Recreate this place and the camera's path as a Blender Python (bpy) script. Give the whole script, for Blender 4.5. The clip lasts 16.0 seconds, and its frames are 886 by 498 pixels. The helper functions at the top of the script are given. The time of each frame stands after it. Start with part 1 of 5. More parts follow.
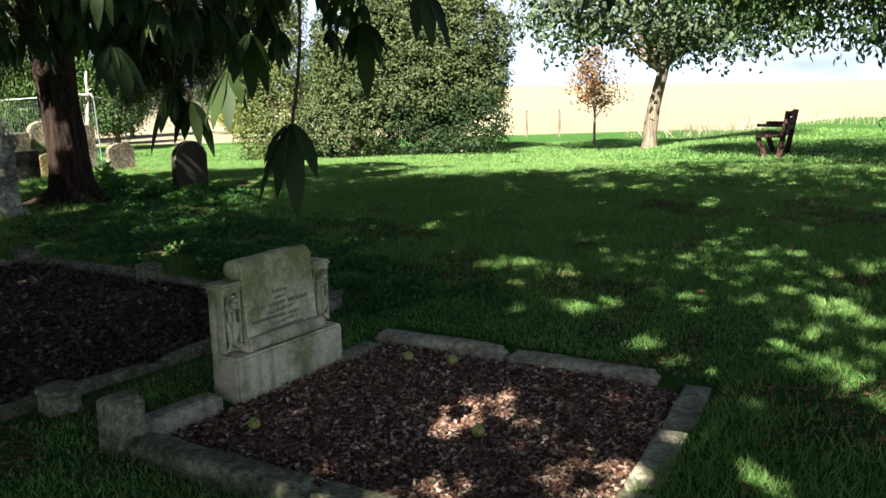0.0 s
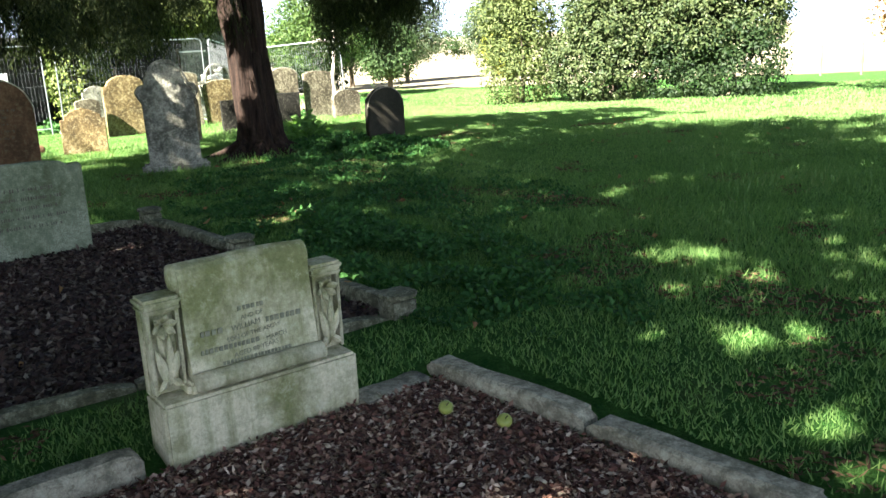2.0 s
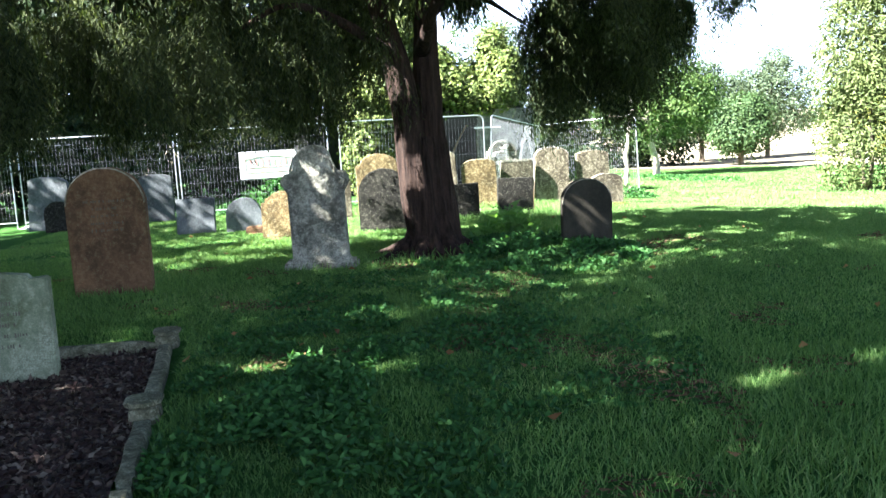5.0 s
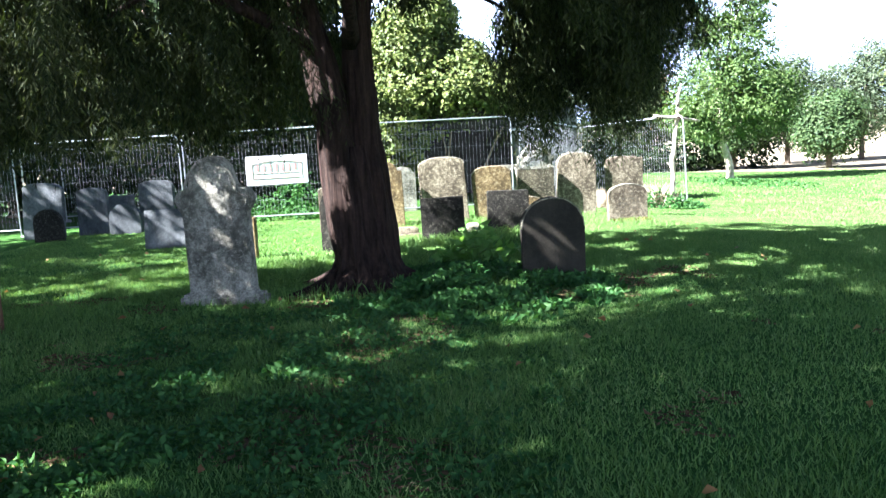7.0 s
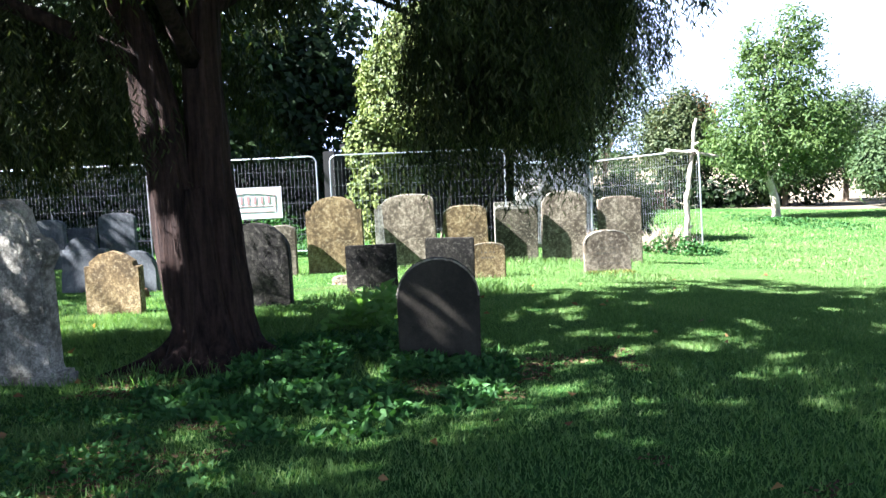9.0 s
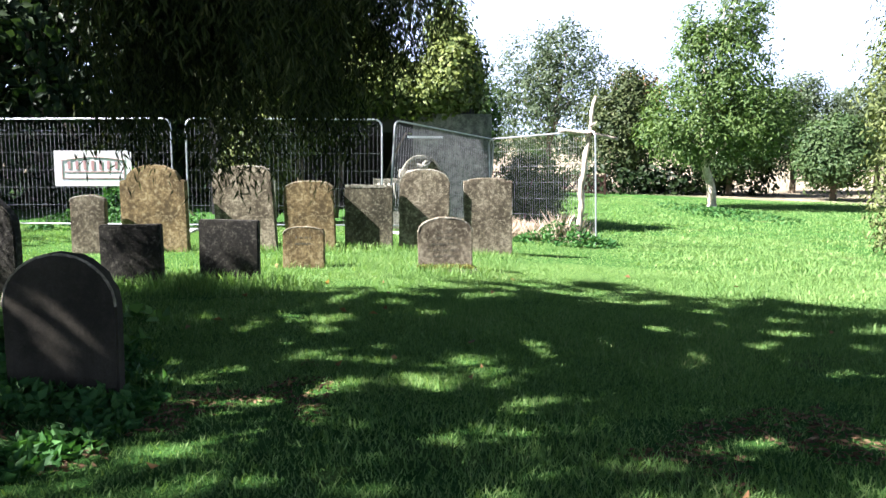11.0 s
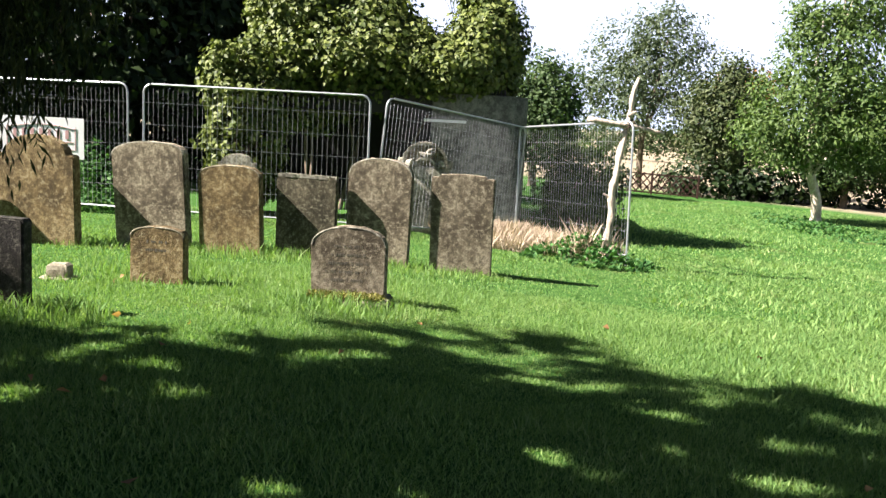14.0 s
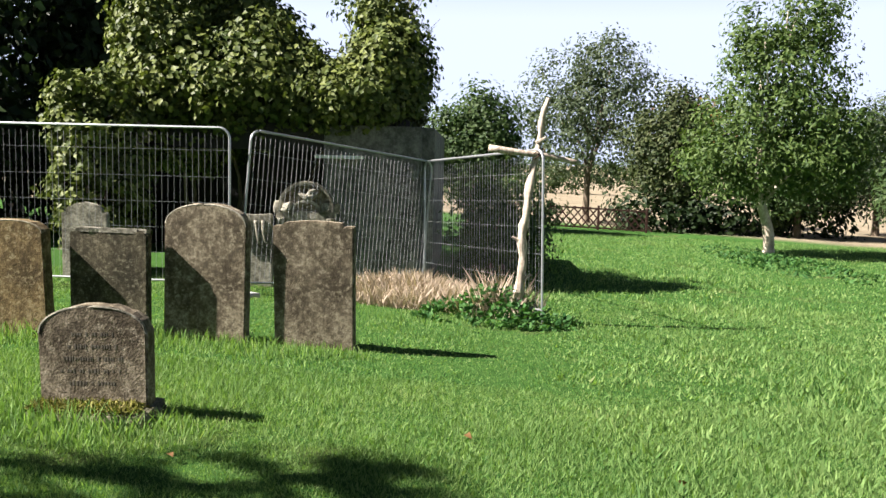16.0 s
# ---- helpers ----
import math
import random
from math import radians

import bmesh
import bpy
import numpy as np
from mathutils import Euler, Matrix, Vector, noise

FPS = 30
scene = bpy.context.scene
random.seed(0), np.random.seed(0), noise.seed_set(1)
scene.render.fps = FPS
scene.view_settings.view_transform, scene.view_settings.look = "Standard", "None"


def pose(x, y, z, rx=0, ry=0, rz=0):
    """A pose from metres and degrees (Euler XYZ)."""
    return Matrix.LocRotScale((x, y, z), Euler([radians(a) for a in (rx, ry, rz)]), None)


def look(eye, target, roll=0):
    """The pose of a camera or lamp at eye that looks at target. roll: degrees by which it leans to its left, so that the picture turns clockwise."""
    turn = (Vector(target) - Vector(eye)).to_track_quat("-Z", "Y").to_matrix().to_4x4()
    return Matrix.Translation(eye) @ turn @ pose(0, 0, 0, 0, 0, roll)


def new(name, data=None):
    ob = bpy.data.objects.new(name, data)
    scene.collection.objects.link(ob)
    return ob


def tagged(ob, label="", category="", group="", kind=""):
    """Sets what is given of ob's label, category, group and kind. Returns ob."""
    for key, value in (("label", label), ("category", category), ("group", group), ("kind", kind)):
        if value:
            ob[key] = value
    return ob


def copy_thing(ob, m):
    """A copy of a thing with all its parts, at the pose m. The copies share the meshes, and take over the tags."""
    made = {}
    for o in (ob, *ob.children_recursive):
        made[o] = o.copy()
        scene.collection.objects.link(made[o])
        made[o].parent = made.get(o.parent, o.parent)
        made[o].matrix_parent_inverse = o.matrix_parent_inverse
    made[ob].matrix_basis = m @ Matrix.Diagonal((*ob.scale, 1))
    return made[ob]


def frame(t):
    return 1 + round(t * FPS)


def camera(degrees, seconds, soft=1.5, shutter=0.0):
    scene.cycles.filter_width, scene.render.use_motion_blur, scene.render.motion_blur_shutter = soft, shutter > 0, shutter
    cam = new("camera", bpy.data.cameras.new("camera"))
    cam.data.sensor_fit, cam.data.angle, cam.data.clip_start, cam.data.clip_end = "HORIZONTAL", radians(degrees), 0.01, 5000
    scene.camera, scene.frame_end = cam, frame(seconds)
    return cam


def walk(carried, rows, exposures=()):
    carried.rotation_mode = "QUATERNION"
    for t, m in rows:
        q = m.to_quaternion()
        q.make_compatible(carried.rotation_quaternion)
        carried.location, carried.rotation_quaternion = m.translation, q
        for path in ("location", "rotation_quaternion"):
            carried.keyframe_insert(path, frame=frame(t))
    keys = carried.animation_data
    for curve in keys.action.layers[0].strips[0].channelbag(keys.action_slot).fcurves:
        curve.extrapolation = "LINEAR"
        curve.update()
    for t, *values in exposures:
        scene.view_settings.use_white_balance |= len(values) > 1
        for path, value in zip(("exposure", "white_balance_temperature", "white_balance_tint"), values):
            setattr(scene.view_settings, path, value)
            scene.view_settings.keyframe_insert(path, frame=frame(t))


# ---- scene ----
cam = camera(54.4, 16.0)
METRES, EYE, TILT, LEAN, TURN = 18.3, 1.5, 0.0, 0.0, 34.7
ROWS = [
    (0.0, 0.0, 0.0, 0.0, -0.19, -10.71, 0.99),
    (0.5, 0.0089, 0.0256, -0.0023, 3.24, -11.83, 1.17),
    (1.0, 0.0212, 0.0518, -0.0038, 7.77, -12.84, 1.43),
    (1.5, 0.0352, 0.0759, -0.0035, 12.84, -13.53, 2.34),
    (2.0, 0.0479, 0.1024, -0.0062, 18.49, -13.85, 2.82),
    (2.5, 0.0613, 0.1293, -0.007, 24.31, -13.24, 3.12),
    (3.0, 0.0714, 0.1548, -0.0055, 29.43, -12.51, 3.81),
    (3.5, 0.0794, 0.1839, -0.005, 34.03, -11.63, 3.29),
    (4.0, 0.0891, 0.2118, -0.0048, 37.92, -10.1, 2.94),
    (6.5, 0.0884, 0.3726, -0.0047, 47.83, -7.69, 3.3),
    (7.0, 0.0859, 0.4027, -0.0049, 49.32, -7.85, 3.07),
    (7.5, 0.0798, 0.4339, -0.0026, 51.45, -7.75, 2.71),
    (8.0, 0.0748, 0.4657, -0.003, 52.84, -6.99, 2.65),
    (8.5, 0.0683, 0.4963, -0.0038, 53.63, -6.62, 2.4),
    (9.0, 0.0635, 0.5305, -0.0037, 53.52, -5.8, 2.33),
    (9.5, 0.0615, 0.5636, -0.0026, 52.26, -5.37, 1.8),
    (10.0, 0.0576, 0.599, -0.0038, 50.76, -6.13, 1.1),
    (12.5, 0.0287, 0.7501, -0.0104, 57.35, -10.26, -3.21),
    (13.0, 0.0152, 0.7784, -0.0101, 58.85, -10.66, -4.04),
    (13.5, -0.0008, 0.8045, -0.0094, 59.36, -9.61, -3.42),
    (14.0, -0.0189, 0.8349, -0.009, 59.58, -8.49, -3.02),
    (14.5, -0.0343, 0.8638, -0.0086, 59.24, -7.19, -2.48),
    (15.0, -0.0526, 0.8905, -0.0107, 58.62, -6.57, -1.98),
    (15.5, -0.0718, 0.9165, -0.0116, 58.04, -6.09, -1.96),
    (16.0, -0.0896, 0.9405, -0.0115, 56.91, -5.78, -1.35),
]
EXPOSURES = [(0.0, 2.6, 5700, 9), (1.0, 3.1, 5700, 9), (2.0, 3.75, 5600, 9), (4.0, 4.15, 5300, 10), (7.0, 3.85, 5000, 18), (9.0, 3.5, 5000, 20), (10.2, 3.15, 5100, 20), (12.5, 2.82, 5600, 20), (14.5, 2.47, 5700, 19), (16.0, 2.12, 5700, 18)]
walk(cam, [(t, pose(0, 0, EYE, TILT, LEAN, TURN) @ pose(METRES * x, METRES * y, METRES * z, 90 + pitch, roll, yaw)) for t, x, y, z, yaw, pitch, roll in ROWS], EXPOSURES)

# ---- world and sun ----
SUN_AZ, SUN_EL = (0.21, -0.978), 42.0
world = bpy.data.worlds.new("sky")
scene.world = world
world.use_nodes = True
wn, wl = world.node_tree.nodes, world.node_tree.links
wn.clear()
sky = wn.new("ShaderNodeTexSky")
sky.sky_type, sky.sun_disc = "NISHITA", False
sky.sun_elevation, sky.sun_rotation = radians(SUN_EL), math.atan2(SUN_AZ[0], SUN_AZ[1])
sky.air_density, sky.dust_density = 1.0, 1.5
w_co = wn.new("ShaderNodeTexCoord")
w_sep = wn.new("ShaderNodeSeparateXYZ")
w_low = wn.new("ShaderNodeMapRange")
w_low.inputs["From Min"].default_value, w_low.inputs["From Max"].default_value = 0.36, 0.16
w_low.inputs["To Min"].default_value, w_low.inputs["To Max"].default_value = 0.02, 1.0
w_mul = wn.new("ShaderNodeMath")
w_mul.operation = "MULTIPLY"
w_map = wn.new("ShaderNodeMapping")
w_map.inputs["Scale"].default_value = (1.0, 1.0, 2.6)
w_noise = wn.new("ShaderNodeTexNoise")
w_noise.inputs["Scale"].default_value, w_noise.inputs["Detail"].default_value = 2.3, 7.0
w_ramp = wn.new("ShaderNodeValToRGB")
w_ramp.color_ramp.elements[0].position, w_ramp.color_ramp.elements[1].position = 0.24, 0.4
w_mix = wn.new("ShaderNodeMix")
w_mix.data_type = "RGBA"
w_mix.inputs["B"].default_value = (18.9, 20.3, 22.2, 1)
w_bg = wn.new("ShaderNodeBackground")
w_bg.inputs["Strength"].default_value = 0.0115
w_out = wn.new("ShaderNodeOutputWorld")
wl.new(w_co.outputs["Generated"], w_map.inputs["Vector"])
wl.new(w_map.outputs["Vector"], w_noise.inputs["Vector"])
wl.new(w_noise.outputs["Fac"], w_ramp.inputs["Fac"])
wl.new(w_co.outputs["Generated"], w_sep.inputs["Vector"])
wl.new(w_sep.outputs["Z"], w_low.inputs["Value"])
wl.new(w_low.outputs["Result"], w_mul.inputs[0])
wl.new(w_ramp.outputs["Color"], w_mul.inputs[1])
wl.new(w_mul.outputs[0], w_mix.inputs["Factor"])
wl.new(sky.outputs["Color"], w_mix.inputs["A"])
wl.new(w_mix.outputs["Result"], w_bg.inputs["Color"])
wl.new(w_bg.outputs["Background"], w_out.inputs["Surface"])

sun = new("sun", bpy.data.lights.new("sun", "SUN"))
sun.data.energy, sun.data.angle, sun.data.color = 5.0, radians(0.6), (1.0, 0.88, 0.68)
_el = radians(SUN_EL)
sun.matrix_world = look((SUN_AZ[0] * 40, SUN_AZ[1] * 40, 40 * math.tan(_el)), (0, 0, 0))


# ---- materials ----
def node_mat(name, rough=0.8):
    m = bpy.data.materials.new(name)
    m.use_nodes = True
    nt = m.node_tree
    b = nt.nodes["Principled BSDF"]
    b.inputs["Roughness"].default_value = rough
    return m, nt, b


def tex(nt, kind, scale, detail=6.0, rough=0.6, coord="Object", stretch=None):
    co = nt.nodes.new("ShaderNodeTexCoord")
    n = nt.nodes.new(kind)
    n.inputs["Scale"].default_value = scale
    if kind == "ShaderNodeTexNoise":
        n.inputs["Detail"].default_value, n.inputs["Roughness"].default_value = detail, rough
    if stretch:
        mp = nt.nodes.new("ShaderNodeMapping")
        mp.inputs["Scale"].default_value = stretch
        nt.links.new(co.outputs[coord], mp.inputs["Vector"])
        nt.links.new(mp.outputs["Vector"], n.inputs["Vector"])
    else:
        nt.links.new(co.outputs[coord], n.inputs["Vector"])
    return n


def ramp(nt, fac, stops):
    r = nt.nodes.new("ShaderNodeValToRGB")
    els = r.color_ramp.elements
    while len(els) < len(stops):
        els.new(0.5)
    for e, (p, c) in zip(els, stops):
        e.position, e.color = p, (*c, 1)
    nt.links.new(fac, r.inputs["Fac"])
    return r.outputs["Color"]


def blend(nt, a, b, fac, kind="MIX"):
    m = nt.nodes.new("ShaderNodeMix")
    m.data_type, m.blend_type = "RGBA", kind
    for sock, v in (("A", a), ("B", b), ("Factor", fac)):
        if isinstance(v, (int, float)):
            m.inputs[sock].default_value = v
        elif isinstance(v, tuple):
            m.inputs[sock].default_value = (*v, 1)
        else:
            nt.links.new(v, m.inputs[sock])
    return m.outputs["Result"]


def bump(nt, b, height, strength=0.5, dist=0.01):
    n = nt.nodes.new("ShaderNodeBump")
    n.inputs["Strength"].default_value, n.inputs["Distance"].default_value = strength, dist
    nt.links.new(height, n.inputs["Height"])
    nt.links.new(n.outputs["Normal"], b.inputs["Normal"])


def stone_mat(name, base, dark, lichen, lichen_at=0.62, scale=1.0, streak=0.5, pits=0.7, blots=0.6):
    m, nt, b = node_mat(name, 0.92)
    big = tex(nt, "ShaderNodeTexNoise", 3.0 * scale, 8, 0.65)
    fine = tex(nt, "ShaderNodeTexNoise", 85.0 * scale, 8, 0.75)
    blot = tex(nt, "ShaderNodeTexNoise", 19.0 * scale, 10, 0.8)
    run = tex(nt, "ShaderNodeTexNoise", 6.0 * scale, 7, 0.7, stretch=(3.2, 3.2, 0.3))
    spots = tex(nt, "ShaderNodeTexVoronoi", 70.0 * scale)
    col = ramp(nt, big.outputs["Fac"], [(0.38, dark), (0.55, base)])
    col = blend(nt, col, dark, ramp(nt, run.outputs["Fac"], [(0.48, (0, 0, 0)), (0.72, (streak,) * 3)]))
    speck = blend(nt, ramp(nt, big.outputs["Fac"], [(lichen_at - 0.1, (0, 0, 0)), (lichen_at + 0.05, (1, 1, 1))]),
                  ramp(nt, fine.outputs["Fac"], [(0.47, (0, 0, 0)), (0.6, (1, 1, 1))]), 1.0, "MULTIPLY")
    col = blend(nt, col, lichen, speck)
    col = blend(nt, col, tuple(c * 0.45 for c in dark), ramp(nt, blot.outputs["Fac"], [(0.48, (0, 0, 0)), (0.57, (blots,) * 3)]))
    col = blend(nt, col, lichen, ramp(nt, blot.outputs["Fac"], [(0.4, (blots,) * 3), (0.465, (0, 0, 0))]))
    col = blend(nt, col, ramp(nt, fine.outputs["Fac"], [(0.3, (0.55, 0.55, 0.55)), (0.7, (1.25, 1.25, 1.25))]), 0.6, "MULTIPLY")
    obj = nt.nodes.new("ShaderNodeObjectInfo")
    col = blend(nt, col, ramp(nt, obj.outputs["Random"], [(0.0, (0.85, 0.85, 0.85)), (1.0, (1.1, 1.1, 1.08))]), 1.0, "MULTIPLY")
    nt.links.new(col, b.inputs["Base Color"])
    add = nt.nodes.new("ShaderNodeMath")
    add.operation = "ADD"
    nt.links.new(fine.outputs["Fac"], add.inputs[0])
    nt.links.new(spots.outputs["Distance"], add.inputs[1])
    b.inputs["Specular IOR Level"].default_value = 0.2
    bump(nt, b, add.outputs[0], pits * 0.6, 0.006)
    return m


def leaf_mat(name, a, b_col, back=0.35, rough=0.45, patch=None):
    m, nt, b = node_mat(name, rough)
    geo = nt.nodes.new("ShaderNodeNewGeometry")
    big = tex(nt, "ShaderNodeTexNoise", 0.9, 3, 0.5)
    mid = blend(nt, geo.outputs["Random Per Island"], big.outputs["Fac"], 0.4)
    col = ramp(nt, mid, [(0.2, a), (0.75, b_col)] + ([(0.9, patch)] if patch else []))
    nt.links.new(col, b.inputs["Base Color"])
    b.inputs["Specular IOR Level"].default_value = 0.12
    tr = nt.nodes.new("ShaderNodeBsdfTranslucent")
    nt.links.new(blend(nt, col, (1.2, 1.35, 0.5), 1.0, "MULTIPLY"), tr.inputs["Color"])
    mx = nt.nodes.new("ShaderNodeMixShader")
    mx.inputs["Fac"].default_value = back
    nt.links.new(b.outputs["BSDF"], mx.inputs[1])
    nt.links.new(tr.outputs["BSDF"], mx.inputs[2])
    nt.links.new(mx.outputs["Shader"], nt.nodes["Material Output"].inputs["Surface"])
    return m


def plain_mat(name, col, rough=0.6, metal=0.0, vary=0.15, scale=20.0, relief=0.2):
    m, nt, b = node_mat(name, rough)
    n = tex(nt, "ShaderNodeTexNoise", scale, 6, 0.65)
    lo, hi = tuple(c * (1 - vary) for c in col), tuple(min(1, c * (1 + vary)) for c in col)
    nt.links.new(ramp(nt, n.outputs["Fac"], [(0.3, lo), (0.7, hi)]), b.inputs["Base Color"])
    b.inputs["Metallic"].default_value = metal
    bump(nt, b, n.outputs["Fac"], relief, 0.004)
    return m


def bark_mat(name, a, b_col, stretch=(9, 9, 1.2), depth=0.03):
    m, nt, b = node_mat(name, 0.95)
    b.inputs["Specular IOR Level"].default_value = 0.15
    n = tex(nt, "ShaderNodeTexNoise", 2.2, 8, 0.65, stretch=stretch)
    f = tex(nt, "ShaderNodeTexNoise", 30, 5, 0.6)
    col = ramp(nt, n.outputs["Fac"], [(0.33, a), (0.62, b_col)])
    col = blend(nt, col, ramp(nt, f.outputs["Fac"], [(0.3, (0.6, 0.6, 0.6)), (0.7, (1.2, 1.15, 1.1))]), 0.7, "MULTIPLY")
    nt.links.new(col, b.inputs["Base Color"])
    bump(nt, b, n.outputs["Fac"], 0.9, depth)
    return m


def ground_mat():
    m, nt, b = node_mat("turf", 1.0)
    b.inputs["Specular IOR Level"].default_value = 0.05
    n1 = tex(nt, "ShaderNodeTexNoise", 0.55, 6, 0.6)
    n2 = tex(nt, "ShaderNodeTexNoise", 9.0, 8, 0.7)
    n3 = tex(nt, "ShaderNodeTexNoise", 70.0, 4, 0.7)
    col = ramp(nt, n2.outputs["Fac"], [(0.3, (0.024, 0.08, 0.014)), (0.7, (0.075, 0.155, 0.032))])
    col = blend(nt, col, (0.16, 0.13, 0.06), ramp(nt, n1.outputs["Fac"], [(0.6, (0, 0, 0)), (0.76, (0.6, 0.6, 0.6))]))
    col = blend(nt, col, ramp(nt, n3.outputs["Fac"], [(0.3, (0.55, 0.55, 0.55)), (0.7, (1.3, 1.3, 1.3))]), 0.9, "MULTIPLY")
    # the ploughed, straw-coloured field past the churchyard
    co = nt.nodes.new("ShaderNodeTexCoord")
    ln = nt.nodes.new("ShaderNodeVectorMath")
    ln.operation = "DISTANCE"
    ln.inputs[1].default_value = (-14, 2, 0)
    nt.links.new(co.outputs["Object"], ln.inputs[0])
    mr = nt.nodes.new("ShaderNodeMapRange")
    mr.inputs["From Min"].default_value, mr.inputs["From Max"].default_value = 37, 39
    nt.links.new(ln.outputs["Value"], mr.inputs["Value"])
    col = blend(nt, col, ramp(nt, n1.outputs["Fac"], [(0.3, (0.2, 0.17, 0.115)), (0.7, (0.28, 0.24, 0.165))]), mr.outputs["Result"])
    nt.links.new(col, b.inputs["Base Color"])
    bump(nt, b, blend(nt, n2.outputs["Fac"], n3.outputs["Fac"], 0.5), 1.0, 0.06)
    return m


M_TURF = ground_mat()
M_GRASS = leaf_mat("grass_blades", (0.078, 0.156, 0.042), (0.19, 0.287, 0.09), 0.35, 0.6, (0.32, 0.36, 0.165))
M_WEED = leaf_mat("weed_leaves", (0.024, 0.075, 0.019), (0.068, 0.15, 0.038), 0.25, 0.55)
M_STRAW = leaf_mat("dry_grass", (0.25, 0.2, 0.15), (0.45, 0.37, 0.285), 0.15, 0.8)
M_YEW = leaf_mat("yew_needles", (0.009, 0.016, 0.006), (0.06, 0.072, 0.025), 0.25, 0.7, (0.13, 0.135, 0.05))
M_IVY = leaf_mat("ivy_leaves", (0.04, 0.062, 0.016), (0.13, 0.155, 0.04), 0.15, 0.5)
M_DOCK = leaf_mat("dock_leaves", (0.09, 0.19, 0.04), (0.18, 0.3, 0.08), 0.35, 0.5)
M_LAUREL = leaf_mat("bush_leaves", (0.02, 0.034, 0.012), (0.07, 0.085, 0.032), 0.15, 0.5)
M_WALNUT = leaf_mat("walnut_leaves", (0.03, 0.06, 0.016), (0.095, 0.14, 0.038), 0.3, 0.5)
M_BROAD = leaf_mat("broad_leaves", (0.026, 0.052, 0.018), (0.07, 0.105, 0.038), 0.3, 0.5)
# near black: the shade of the wood is put into the leaf colour
M_DARKLEAF = leaf_mat("shade_dark_leaves", (0.008, 0.018, 0.006), (0.026, 0.042, 0.014), 0.2, 0.5)
M_LITTER = leaf_mat("leaf_litter", (0.045, 0.028, 0.016), (0.17, 0.115, 0.06), 0.1, 0.9, (0.3, 0.23, 0.13))
M_CHESTNUT = leaf_mat("chestnut_leaves", (0.008, 0.018, 0.006), (0.028, 0.044, 0.013), 0.2, 0.55)
M_MOSS = leaf_mat("moss", (0.07, 0.075, 0.015), (0.2, 0.19, 0.05), 0.2, 0.9, (0.36, 0.3, 0.16))
M_AUTUMN = leaf_mat("autumn_leaves", (0.16, 0.085, 0.04), (0.28, 0.16, 0.075), 0.35, 0.5)
M_GREY_LEAF = leaf_mat("silver_leaves", (0.035, 0.055, 0.028), (0.095, 0.12, 0.068), 0.25, 0.5)
M_CONIFER = leaf_mat("conifer_sprays", (0.045, 0.062, 0.02), (0.115, 0.135, 0.045), 0.2, 0.55)
M_YELLOWLEAF = leaf_mat("yellowing_leaves", (0.16, 0.19, 0.04), (0.32, 0.3, 0.07), 0.4, 0.5)
M_YEWBARK = bark_mat("yew_bark", (0.007, 0.005, 0.004), (0.044, 0.028, 0.021), (11, 11, 0.9), 0.06)
M_BARK = bark_mat("bark", (0.06, 0.048, 0.034), (0.22, 0.18, 0.135))
M_PALEBARK = bark_mat("pale_bark", (0.3, 0.25, 0.19), (0.6, 0.54, 0.44), (4, 4, 2), 0.01)
M_POLE = bark_mat("peeled_pole", (0.17, 0.135, 0.1), (0.55, 0.49, 0.41), (14, 14, 2.5), 0.006)
S_GREY = stone_mat("grey_stone", (0.2, 0.168, 0.115), (0.07, 0.056, 0.036), (0.38, 0.34, 0.25), 0.6, streak=0.7)
S_OCHRE = stone_mat("ochre_stone", (0.22, 0.155, 0.065), (0.09, 0.065, 0.03), (0.38, 0.33, 0.2), 0.57)
S_BROWN = stone_mat("brown_stone", (0.155, 0.088, 0.046), (0.08, 0.046, 0.024), (0.2, 0.18, 0.1), 0.72, blots=0.35, pits=0.4)
S_PALE = stone_mat("pale_stone", (0.33, 0.312, 0.248), (0.095, 0.092, 0.07), (0.48, 0.46, 0.38), 0.56, blots=0.5)
# grey stone lowered towards black, with the yew's shade in its colour
S_PLAIN = stone_mat("shade_darkened_grey_stone", (0.042, 0.037, 0.026), (0.024, 0.021, 0.015), (0.075, 0.068, 0.048), 0.75, blots=0.12, pits=0.4)
# darker olive-brown stone with strong streaks, for one headstone
S_OLIVE = stone_mat("dark_olive_stone", (0.125, 0.108, 0.068), (0.045, 0.04, 0.024), (0.3, 0.28, 0.2), 0.62, streak=0.8)
# dark stone of its own, lowered further for the tree shade
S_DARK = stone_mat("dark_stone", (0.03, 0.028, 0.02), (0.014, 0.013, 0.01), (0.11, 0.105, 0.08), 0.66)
S_MARBLE = stone_mat("weathered_limestone", (0.62, 0.56, 0.39), (0.22, 0.22, 0.095), (0.6, 0.58, 0.44), 0.7, 0.8, 0.85, 0.12, 0.3)
S_GREEN = stone_mat("algae_stone", (0.24, 0.26, 0.175), (0.12, 0.14, 0.08), (0.40, 0.41, 0.31), pits=0.25, blots=0.3)
S_KERB = stone_mat("kerb_stone", (0.36, 0.32, 0.235), (0.15, 0.135, 0.09), (0.48, 0.45, 0.34), pits=0.35, blots=0.5)
S_OLDKERB = stone_mat("mossy_kerb_stone", (0.19, 0.18, 0.115), (0.07, 0.072, 0.04), (0.34, 0.33, 0.24), pits=0.4, blots=0.6)
S_SLATE = stone_mat("slate_stone", (0.125, 0.135, 0.14), (0.06, 0.066, 0.07), (0.34, 0.35, 0.32), 0.7, pits=0.3, blots=0.15)
M_CONCRETE = stone_mat("render_wall", (0.22, 0.22, 0.2), (0.12, 0.125, 0.11), (0.28, 0.27, 0.24), 0.7, 0.4, 0.6)
